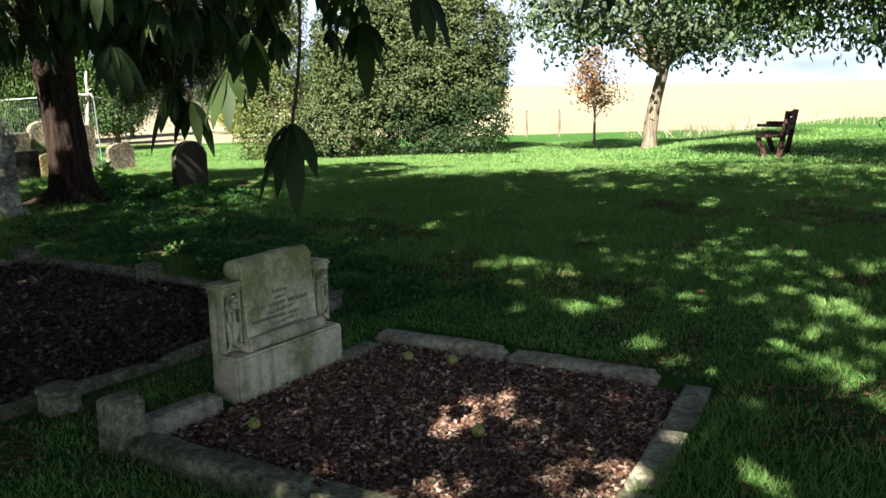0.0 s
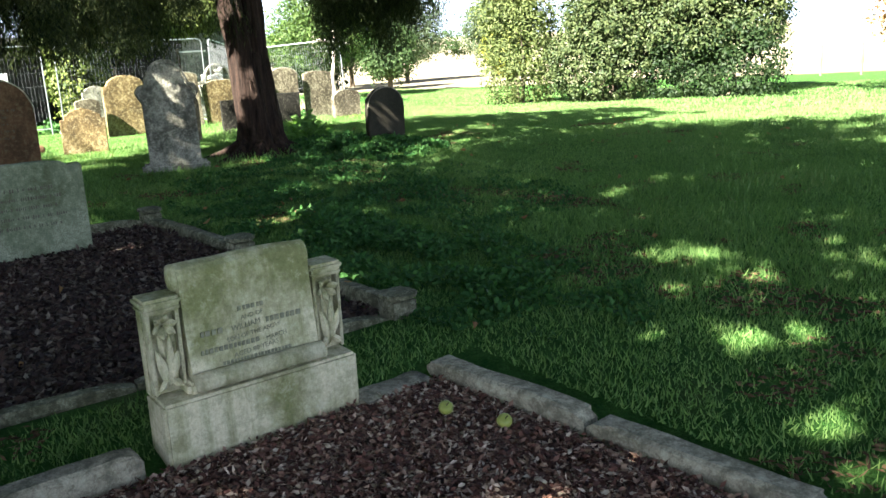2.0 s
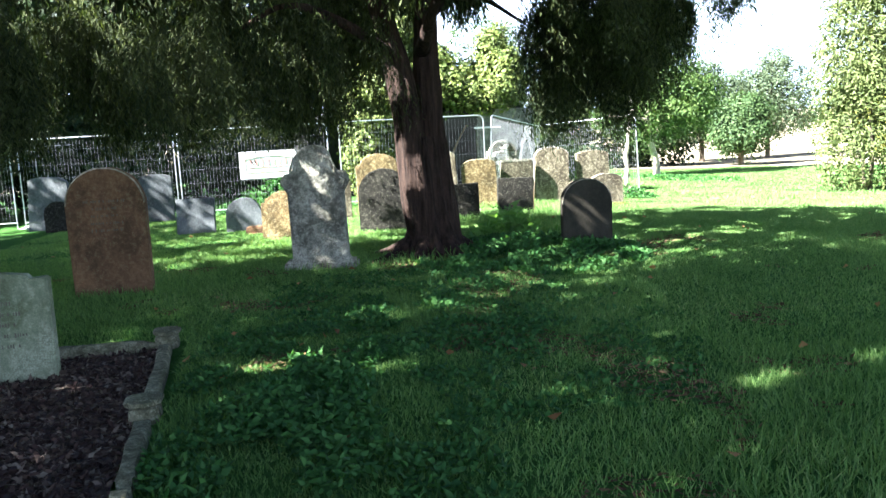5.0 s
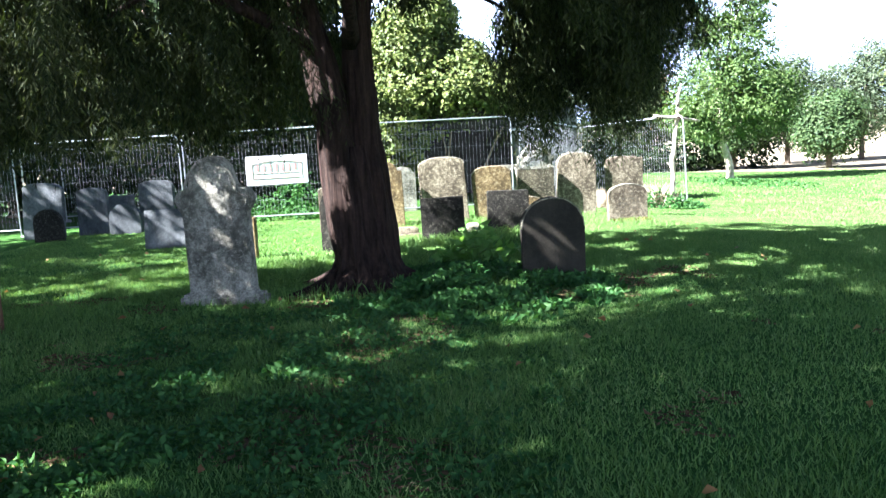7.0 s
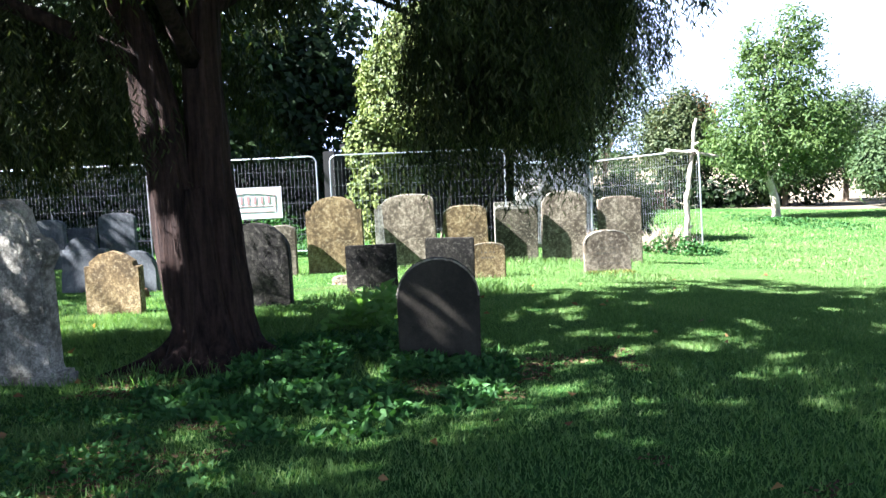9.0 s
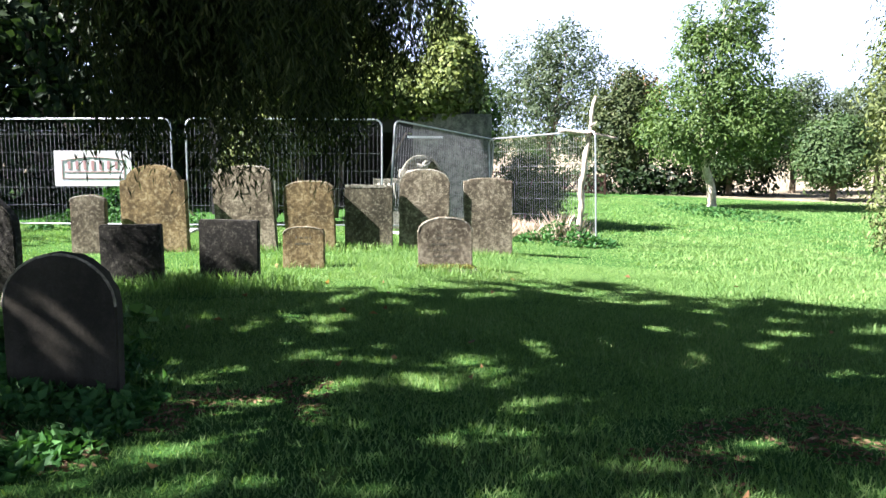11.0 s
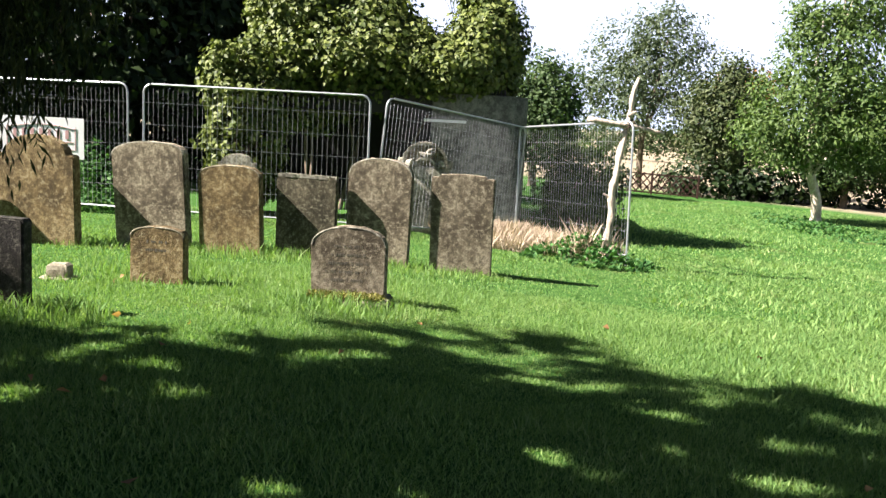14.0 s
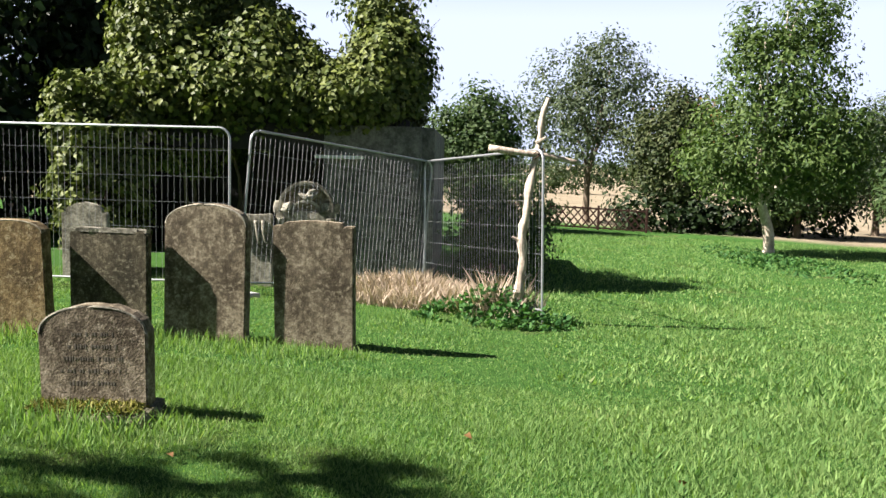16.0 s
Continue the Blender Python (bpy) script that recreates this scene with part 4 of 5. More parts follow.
# ---- trees ----
def limb(parent, pts, r0, r1, mat, seg=8, flute=0.08, seed=0, name="limb"):
    P = spline(pts, 5)
    n = len(P)
    return part(name, tube(P, [r0 + (r1 - r0) * (i / (n - 1)) ** 0.8 for i in range(n)], seg, flute, 5, seed), mat, parent, smooth=True)


def yew_strands(blobs, strands, rng, floor=1.9, steps=14, length=0.4, needle=(0.06, 0.013), per_tuft=26):
    """Hanging shoots in separate tufts: each shoot droops and carries two ranks of short needles."""
    B = np.array(blobs, float)
    vol = B[:, 3] * B[:, 4] + B[:, 4] * B[:, 5] + B[:, 3] * B[:, 5]
    tufts = max(20, strands // per_tuft)
    pick = rng.choice(len(B), tufts, p=vol / vol.sum())
    d = rng.normal(size=(tufts, 3))
    d /= np.linalg.norm(d, axis=1, keepdims=True)
    r = np.where(rng.random(tufts) < 0.4, rng.random(tufts) ** 0.5, rng.uniform(0.85, 1.15, tufts))[:, None]
    top = B[pick, :3] + d * r * B[pick, 3:]
    long = rng.uniform(0.5, 1.7, tufts)
    own = rng.integers(0, tufts, strands)
    off = rng.normal(size=(strands, 3)) * (0.1, 0.1, 0.1)
    c = top[own] + off
    near = np.exp(-(off[:, 0] ** 2 + off[:, 1] ** 2) / 0.015)
    out = (d[own] + rng.normal(size=(strands, 3)) * 0.35) * (1, 1, 0.15)
    L = length * long[own] * rng.uniform(0.6, 1.2, strands) * (0.55 + 0.75 * near)
    L = np.minimum(L, 1.05)
    s = np.linspace(0, 1, steps)
    p = c[:, None, :] + out[:, None, :] * (0.4 * L[:, None, None] * s[None, :, None]) + np.array([0, 0, -1.0]) * (L[:, None, None] * (s ** 1.4)[None, :, None])
    p = (p + rng.normal(size=p.shape) * 0.008).reshape(-1, 3)
    side = np.cross(out, (0, 0, 1.0)) + rng.normal(size=out.shape) * 0.25
    side /= np.maximum(1e-6, np.linalg.norm(side, axis=1, keepdims=True))
    flip = np.where(np.arange(steps) % 2 == 0, 1.0, -1.0)
    ax = (side[:, None, :] * flip[None, :, None]).reshape(-1, 3) * 0.55 + (0, 0, -0.9) + rng.normal(size=p.shape) * 0.25
    keep = p[:, 2] > floor + np.maximum(0, p[:, 1] - 3.0) * 1.3 + rng.normal(size=len(p)) * 0.12
    return leaves(p[keep], ax[keep], needle[0], needle[1], rng, 0.1, 0.1)


def yew_tree():
    rng = np.random.default_rng(77)
    x, y = -11.2, 7.0
    t = thing("yew_tree", pose(x, y, gz(x, y)), "old yew with twin fluted red-brown trunk and drooping dark foliage", "tree")
    part("trunk", tube([(0.02, 0.04 - 0.08 * z, z) for z in (-0.15, 0.0, 0.06, 0.15, 0.3, 0.5, 0.8, 1.1, 1.35)], [0.47, 0.43, 0.38, 0.33, 0.285, 0.25, 0.225, 0.2, 0.16], 44, 0.17, 9, 2.0), M_YEWBARK, t, smooth=True)
    P = spline([(0.06, -0.03, 0.1), (0.07, -0.12, 0.7), (0.06, -0.2, 1.4), (0.06, -0.3, 2.1), (0.08, -0.5, 3.0), (0.05, -0.75, 4.4), (0.0, -0.9, 6.0)], 5)
    part("stem", tube(P, [0.225 - 0.16 * (i / (len(P) - 1)) ** 0.9 for i in range(len(P))], 30, 0.17, 7, 4.0), M_YEWBARK, t, "sunlit leaning stem", smooth=True)
    P = spline([(-0.04, 0.14, 0.1), (-0.03, 0.1, 0.8), (-0.03, 0.06, 1.5), (-0.05, 0.06, 2.2), (-0.08, 0.12, 3.2), (-0.1, 0.2, 5.0), (0.0, 0.3, 7.2)], 5)
    part("stem", tube(P, [0.22 - 0.16 * (i / (len(P) - 1)) ** 0.9 for i in range(len(P))], 30, 0.17, 7, 1.0), M_YEWBARK, t, "upright darker stem", smooth=True)
    for k, (a, L) in enumerate(((-1.2, 0.95), (0.4, 0.8), (1.5, 0.7), (2.6, 0.75), (-2.2, 0.85), (-0.5, 0.6))):
        ca, sa = math.cos(a), math.sin(a)
        limb(t, [(ca * 0.25, sa * 0.25, 0.16), (ca * 0.5, sa * 0.5, 0.05), (ca * L, sa * L, -0.04)], 0.1, 0.02, M_YEWBARK, 8, 0.15, k, "root")
    for k in range(13):
        a = k * 2.4
        z0 = 2.3 + 0.33 * k
        R = 2.9 - 0.13 * k
        limb(t, [(0, 0, z0), (math.cos(a) * R * 0.4, math.sin(a) * R * 0.4, z0 + 0.45), (math.cos(a) * R, math.sin(a) * R, z0 + 0.2)], 0.085, 0.02, M_YEWBARK, 7, 0.1, k)
    limb(t, [(0.1, -0.3, 2.25), (0.5, -0.95, 2.6), (0.7, -1.5, 2.75), (0.8, -2.0, 2.5)], 0.07, 0.02, M_YEWBARK, 7, 0.1, 20)
    v, f = yew_strands(YEW_BLOBS, 13500, rng, 2.75, 12, 0.6, (0.12, 0.024), 60)
    v2, f2 = yew_strands(YEW_SKIRT, 8500, rng, 1.42, 20, 0.85, (0.085, 0.014), 75)
    v4, f4 = yew_strands(YEW_CURTAIN, 3400, rng, 0.98, 20, 0.95, (0.085, 0.014), 95)
    v2, f2 = np.concatenate([v2, v4]), np.concatenate([f2, f4 + len(v2)])
    core = np.array(YEW_BLOBS)[rng.integers(0, len(YEW_BLOBS), 15000)]
    d = rng.normal(size=(15000, 3))
    d *= (rng.random(15000) ** 0.4 * 0.72 / np.linalg.norm(d, axis=1))[:, None]
    core[:, 2] = np.maximum(core[:, 2], 3.7)
    v3, f3 = leaves(core[:, :3] + d * core[:, 3:], rng.normal(size=(15000, 3)) * 0.3 + (0, 0, -1), 0.3, 0.09, rng)
    v, f = np.concatenate([v, v2, v3]), np.concatenate([f, f2 + len(v), f3 + len(v) + len(v2)])
    # chinks of light through the upper crown
    k = 1 / math.tan(radians(SUN_EL))
    q = v.reshape(-1, 4, 3)[:, 0]
    w = openness(np.stack([q[:, 0] + x - SUN_AZ[0] * q[:, 2] * k, q[:, 1] + y - SUN_AZ[1] * q[:, 2] * k], 1))
    q = (w < 0.27) | ((q[:, 2] < 2.9) & (w < 0.55))
    v = v.reshape(-1, 4, 3)[q].reshape(-1, 3)
    i = np.arange(len(v) // 4)[:, None] * 4
    f = np.concatenate([i + [0, 1, 2], i + [0, 2, 3]])
    put("crown", mesh_np("crown", v, f), M_YEW, t, "drooping dark yew foliage")


YEW_SKIRT = [(0.2, 2.5, 3.1, 1.0, 0.8, 0.5), (-0.4, -1.5, 2.45, 1.2, 1.0, 0.6), (0.2, -2.7, 2.35, 1.2, 0.9, 0.6), (0.3, -4.0, 2.5, 1.1, 0.9, 0.6), (-1.6, -1.0, 2.7, 0.8, 0.8, 0.6), (0.0, 3.6, 3.0, 0.7, 0.6, 0.5)]
YEW_CURTAIN = [(-1.5, 2.35, 2.6, 0.5, 0.55, 0.55), (-1.2, 2.6, 2.0, 0.35, 0.3, 0.35), (-0.9, 3.1, 2.8, 0.6, 0.6, 0.5)]
YEW_BLOBS = [(0, -1.8, 3.8, 2.2, 1.9, 1.0), (0.3, 1.8, 3.8, 2.2, 1.6, 1.0), (-0.9, 0.2, 4.4, 1.9, 2.6, 1.1), (1.3, -0.4, 4.4, 2.0, 2.4, 1.1),
             (0, 0, 5.6, 2.4, 2.6, 1.5), (0, 0.2, 7.3, 1.6, 1.8, 1.5), (-0.2, -3.0, 3.5, 1.6, 1.2, 0.9), (0.4, 2.5, 3.5, 1.3, 0.7, 0.7)]
yew_tree()


def tree(name, x, y, label, trunk, blobs, clumps, per, leaf, mat, bark, rng, spread=0.35, fill=0.35, branches=8, seed=0, group="", lean=(0, 0), droop=0.0, gaps=None):
    """trunk: height where it forks, radius at foot. blobs: ellipsoids of the crown, from the foot."""
    h, r = trunk
    t = thing(name, pose(x, y, gz(x, y)), label, "tree" if "bush" not in name and "hedge" not in name else "bush", group)
    P = spline([(0, 0, -0.2), (lean[0] * 0.2, lean[1] * 0.2, h * 0.4), (lean[0], lean[1], h)], 6)
    part("trunk", tube(P, [r * (1.45 if i == 0 else 1.25 if i == 1 else 1.05 - 0.35 * i / len(P)) for i in range(len(P))], 14, 0.1, 5, seed), bark, t, smooth=True)
    rr = random.Random(seed)
    B = [b for b in blobs]
    for k in range(branches):
        b = B[k % len(B)]
        tip = Vector((b[0] + rr.uniform(-0.6, 0.6) * b[3], b[1] + rr.uniform(-0.6, 0.6) * b[4], b[2] + rr.uniform(-0.2, 0.7) * b[5]))
        s = Vector((lean[0], lean[1], h)) * rr.uniform(0.8, 1.0)
        mid = s.lerp(tip, 0.5) + Vector((rr.uniform(-0.2, 0.2), rr.uniform(-0.2, 0.2), 0.25))
        limb(t, [s, mid, tip], r * 0.5, r * 0.08, bark, 6, 0.08, k, "branch")
    put("crown", crown_mesh("crown", blobs, clumps, per, leaf, rng, spread, fill, droop, None, gaps), mat, t)
    return t


RT = np.random.default_rng(12)
# the young walnut on the sunlit lawn
tree("walnut_tree", -36.9, 22.25, "young walnut with pale leaning trunk and bright green leaves", (1.75, 0.17),
     [(0, 0.2, 3.4, 2.3, 2.5, 1.5), (0.2, -1.2, 2.6, 1.6, 1.5, 0.9), (-0.2, 1.4, 3.0, 1.6, 1.6, 1.2), (0, 0, 5.0, 1.6, 1.8, 1.5), (0, 0.7, 6.6, 0.9, 0.9, 1.2), (0.1, -0.9, 6.2, 0.6, 0.6, 1.0)],
     820, 28, (0.18, 0.078), M_WALNUT, M_PALEBARK, RT, 0.26, 0.45, 12, 3, lean=(0.1, -0.45))
# far trees behind the walnut and the fence
BG = [(-50, 18.6, 8.0, 3.0, M_GREY_LEAF), (-42, 13.4, 4.6, 1.6, M_BROAD), (-47, 21.6, 5.6, 1.7, M_LAUREL), (-46, 26.5, 4.4, 2.2, M_BROAD), (-49, 31.0, 5.6, 2.4, M_GREY_LEAF), (-43, 30.0, 3.4, 1.5, M_BROAD),
      (-50, 36, 6.2, 2.6, M_GREY_LEAF), (-46, 41, 6.0, 2.5, M_GREY_LEAF), (-40, 36.5, 3.2, 1.2, M_YELLOWLEAF), (-42, 47, 6.4, 2.6, M_BROAD), (-34, 46, 5.0, 2.0, M_GREY_LEAF)]
for k, (x, y, h, r, mat) in enumerate(BG):
    tree("far_tree", x, y, "rounded grey-green tree at the churchyard's far edge" if mat is M_GREY_LEAF else "dense mid-green tree at the churchyard's far edge", (h * 0.3, 0.16),
         [(0, 0, h * 0.5, r * 0.85, r * 0.9, h * 0.3), (0, r * 0.35, h * 0.72, r * 0.6, r * 0.6, h * 0.25), (0, -r * 0.4, h * 0.66, r * 0.6, r * 0.6, h * 0.24), (0.2, r * 0.1, h * 0.92, r * 0.35, r * 0.35, h * 0.14)],
         460, 30, (0.19, 0.1), mat, M_BARK, RT, 0.34, 0.35, 6, k, "far boundary trees")
tree("autumn_tree", -52, 23.5, "small rowan turning orange behind the hedge trees", (2.0, 0.12), [(0, 0, 3.8, 1.7, 1.7, 1.3), (0, 0.4, 4.9, 1.1, 1.1, 0.8)], 150, 24, (0.26, 0.14), M_AUTUMN, M_BARK, RT, 0.4, 0.35, 5, 5)

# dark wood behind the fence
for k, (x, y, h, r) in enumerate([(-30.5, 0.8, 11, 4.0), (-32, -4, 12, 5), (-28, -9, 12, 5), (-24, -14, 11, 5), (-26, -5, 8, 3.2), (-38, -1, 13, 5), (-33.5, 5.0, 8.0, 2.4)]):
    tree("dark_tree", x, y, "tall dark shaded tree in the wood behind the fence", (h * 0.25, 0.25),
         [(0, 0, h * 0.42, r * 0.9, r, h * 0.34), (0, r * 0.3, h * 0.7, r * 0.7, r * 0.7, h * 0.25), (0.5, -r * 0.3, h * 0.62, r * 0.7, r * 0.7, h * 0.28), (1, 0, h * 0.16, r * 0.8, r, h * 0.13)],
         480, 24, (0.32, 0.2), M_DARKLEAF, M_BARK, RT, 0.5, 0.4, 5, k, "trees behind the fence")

# the field-side trees and bushes seen at the start
tree("field_tree", -9.03, 23.3, "broad-crowned lawn tree with a sunlit trunk beside the field", (2.3, 0.2),
     [(0.3, 0.3, 4.4, 3.4, 3.0, 1.6), (-2.4, 0, 3.9, 1.8, 1.6, 1.1), (2.2, 0.2, 3.6, 2.0, 1.6, 1.1), (0, 0, 6.0, 2.8, 2.6, 1.6)], 620, 26, (0.2, 0.11), M_GREY_LEAF, M_BARK, RT, 0.38, 0.35, 10, 8, lean=(0.35, 0.1))
tree("sapling", -13.0, 28.3, "thin sapling with yellowing leaves by the field edge", (1.1, 0.05), [(0, 0, 2.0, 0.8, 0.8, 0.8), (0, 0, 2.8, 0.5, 0.5, 0.6)], 90, 22, (0.13, 0.07), M_AUTUMN, M_BARK, RT, 0.2, 0.4, 5, 2)


def bush(x, y, label, blobs, clumps, per, leaf, mat, seed, name="bush", spread=0.25, fill=0.3, group=""):
    t = thing(name, pose(x, y, gz(x, y)), label, "bush", group)
    rng = np.random.default_rng(seed)
    rr = random.Random(seed)
    for k in range(5):
        b = blobs[k % len(blobs)]
        limb(t, [(b[0] * 0.6, b[1] * 0.6, -0.1), (b[0] * 0.8 + rr.uniform(-0.3, 0.3), b[1] * 0.8, b[2] * 0.5), (b[0] + rr.uniform(-0.5, 0.5) * b[3], b[1] + rr.uniform(-0.5, 0.5) * b[4], b[2] + b[5] * 0.4)], 0.05, 0.012, M_BARK, 6, 0.05, k, "stem")
    put("foliage", crown_mesh("foliage", blobs, clumps, per, leaf, rng, spread, fill, 0, 0.03), mat, t)
    return t


bush(-16.4, 23.2, "large dark laurel thicket with a hollow underside at the lawn edge", [(0.3, 0, 2.2, 2.1, 1.8, 1.3), (0.2, 0.3, 3.6, 2.2, 1.9, 1.6), (-0.8, 0.2, 5.0, 2.0, 1.8, 1.8)], 2300, 26, (0.13, 0.065), M_LAUREL, 61, spread=0.15)
bush(-18.6, 21.6, "rounded sunlit laurel bush spilling onto the lawn", [(0, 0, 1.2, 1.7, 1.5, 1.3), (0.3, 0.3, 2.4, 1.5, 1.4, 1.3), (0, 0.6, 3.8, 1.4, 1.4, 1.4)], 1500, 26, (0.12, 0.065), M_LAUREL, 63, spread=0.13)
# near-black leaves stand in for the shade under the thicket
bush(-15.4, 22.2, "near-black leaves in place of the shaded hollow under the laurel thicket", [(-0.9, 0, 0.8, 1.3, 0.8, 0.9), (0.9, 0.1, 0.9, 1.3, 0.8, 1.0)], 420, 26, (0.12, 0.06), M_DARKLEAF, 68, spread=0.16)
bush(-20.9, 20.3, "tall pale-green columnar conifer at the lawn edge", [(0, 0, 1.5, 1.1, 1.1, 1.7), (0, 0, 3.2, 1.15, 1.15, 2.0), (0.2, 0.1, 5.0, 1.0, 1.0, 2.0)], 800, 28, (0.15, 0.05), M_CONIFER, 62, "conifer_bush", 0.2)


# ---- steel fence ----
def fence_panel_mesh(L, H):
    """Frame of bent tube and a welded wire infill; the panel runs along +y from its first post."""
    r = 0.0155
    c = 0.13
    loop = [(0, 0, 0.0), (0, 0, H - c)] + [(0, c - c * math.cos(a), H - c + c * math.sin(a)) for a in np.linspace(0.3, math.pi / 2, 5)]
    loop += [(0, L - y, z) for _, y, z in reversed(loop)]
    frame_bm = tube(loop, [r] * len(loop), 8)
    rails = [tube([(0, 0, z), (0, L, z)], [r * 0.85] * 2, 8) for z in (0.16,)]
    n = int(L / 0.076)
    w = 0.0013
    wires = bmesh.new()
    for k in range(1, n):
        yy = L * k / n
        add_box(wires, (w * 2, w * 2, H - 0.22), (0.0, yy, 0.16 + (H - 0.22) / 2 - 0.01))
    for z in (0.5, 0.81, 1.12, 1.43, H - 0.27):
        add_box(wires, (w * 2.0, L, w * 2.0), (0.006, L / 2, z))
    return frame_bm, rails, wires


def fence_panel(a, b, za, zb, first=[None]):
    a, b = Vector((*a, za)), Vector((*b, zb))
    d = b - a
    L, H = 3.42, 2.02
    yaw = math.degrees(math.atan2(-d.x, d.y))
    pitch = math.degrees(math.atan2(d.z, math.hypot(d.x, d.y)))
    m = Matrix.Translation(a) @ pose(0, 0, 0, pitch, 0, yaw)
    if first[0]:
        t = copy_thing(first[0], m)
    else:
        t = thing("site_fence", m, "galvanised steel mesh site fence panel on a concrete foot", "fence", "site fence panels")
        fr, rails, wires = fence_panel_mesh(L, H)
        part("frame", fr, M_GALV, t, "bent galvanised tube")
        for rl in rails:
            part("bottom_rail", rl, M_GALV, t)
        part("wire_mesh", wires, M_WIRE, t, "welded vertical wires")
        part("foot_block", box((0.6, 0.2, 0.13), (0, 0.02, 0.0), 0.02), M_BLOCK, t)
        first[0] = t
    return t


FENCE = [((-22.9, -3.8), (-22.55, -0.3)), ((-22.5, -0.2), (-22.2, 3.22)), ((-22.15, 3.3), (-21.65, 6.82)), ((-21.6, 6.95), (-21.45, 10.4)), ((-21.42, 10.48), (-24.1, 12.55)), ((-24.1, 12.62), (-21.4, 13.95)), ((-27.8, -1.1), (-29.0, 2.3))]
for a, b in FENCE:
    fence_panel(a, b, gz(*a) - (0.15 if a[0] == -24.1 else 0.02), gz(*b) - (0.15 if b[0] == -24.1 else 0.02))


def banner():
    """A printed white sheet tied to the fence."""
    t = thing("banner", pose(-21.75, 5.3, 0.76, 0, 0, 4), "white printed site banner with red lettering tied to the fence", "banner")
    part("sheet", box((0.006, 1.3, 0.62), (0.03, 0, 0), 0.002), M_WHITE, t)
    for k in range(7):
        part("letter_bar", box((0.004, 0.05, 0.13 + 0.012 * (3 - abs(k - 3))), (0.036, -0.40 + k * 0.132, 0.055)), M_RED, t, "faded red block letter")
    for z, w in ((-0.06, 0.96), (-0.17, 0.98)):
        part("print_line", box((0.004, w, 0.014), (0.036, 0, z)), M_RED, t)
    part("print_arch", tube([(0.036, y, 0.2 - 0.22 * y * y) for y in np.linspace(-0.52, 0.52, 9)], [0.006] * 9, 6), M_RED, t)
    for y in (-0.52, 0.52):
        part("print_edge", box((0.004, 0.014, 0.34), (0.036, y, -0.01)), M_RED, t)
    for y in (-0.62, 0.62):
        part("cable_tie", box((0.03, 0.01, 0.02), (0.015, y, 0.27), 0.002), M_BLACK, t)
    return t


banner()


def wooden_cross():
    z = gz(-21.25, 14.1)
    t = thing("wooden_cross", pose(-21.24, 13.88, z), "rough cross of peeled branches leaning on the fence corner", "cross")
    P = spline([(0, -0.02, -0.1), (0.02, -0.02, 0.35), (0.01, 0.015, 0.7), (-0.01, 0.0, 1.0), (0.0, 0.045, 1.25), (0.0, 0.06, 1.5), (-0.04, 0.14, 1.95), (-0.1, 0.18, 2.15), (-0.12, 0.2, 2.4), (-0.2, 0.27, 2.62)], 4)
    part("upright", tube(P, [(0.058 - 0.03 * i / len(P)) * (1 + 0.16 * math.sin(i * 1.9)) for i in range(len(P))], 10, 0.3, 4, 2), M_POLE, t, "pale peeled branch upright", smooth=True)
    for a, b in (((0.0, 0.04, 0.92), (0.02, -0.12, 1.0)), ((0.0, 0.02, 0.5), (0.02, 0.12, 0.56)), ((-0.04, 0.14, 2.1), (0.02, 0.24, 2.16))):
        part("knot", tube([a, b], [0.03, 0.014], 7, 0.2, 3, 1), M_POLE, t, "stub of a sawn side branch")
    P = spline([(0.04, -0.42, 2.02), (0.0, 0.0, 1.97), (-0.05, 0.25, 1.95), (-0.1, 0.66, 1.87)], 4)
    part("crossarm", tube(P, [0.04 - 0.01 * i / len(P) for i in range(len(P))], 9, 0.15, 4, 5), M_POLE, t, smooth=True)
    part("binding", tube(spline([(0.06, 0.1, 1.9), (0.03, 0.22, 2.0), (-0.09, 0.2, 2.03), (-0.1, 0.12, 1.93), (0.05, 0.12, 1.98), (0.02, 0.24, 1.92)], 4), [0.008] * 21, 6), M_DARKWOOD, t)


wooden_cross()


# ---- ivy-grown outbuilding behind the fence ----
def outbuilding():
    t = tagged(thing("outbuilding", Matrix(), "ruined low outbuilding with grey rendered wall, smothered in ivy", "building"), kind="")
    z = gz(-25, 11.5)
    part("end_wall", box((0.3, 1.5, 2.5), (-24.6, 11.75, z + 1.1), 0.02), M_CONCRETE, t, "grey rendered wall end")
    part("side_wall", box((5.5, 0.3, 2.5), (-27.5, 12.55, z + 1.1), 0.02), M_CONCRETE, t)
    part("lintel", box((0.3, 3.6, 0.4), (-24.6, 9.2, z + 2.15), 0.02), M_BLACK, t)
    # back and far walls near black: the interior's darkness is in their colour
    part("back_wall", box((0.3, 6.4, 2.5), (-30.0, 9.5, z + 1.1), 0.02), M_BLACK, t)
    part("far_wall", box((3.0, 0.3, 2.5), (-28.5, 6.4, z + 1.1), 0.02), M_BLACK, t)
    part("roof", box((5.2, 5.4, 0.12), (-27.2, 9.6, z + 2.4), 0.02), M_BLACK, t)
    part("white_batten", box((0.05, 0.75, 0.05), (-24.38, 11.25, z + 1.86), 0.005), M_WHITE, t, "white painted batten")


outbuilding()
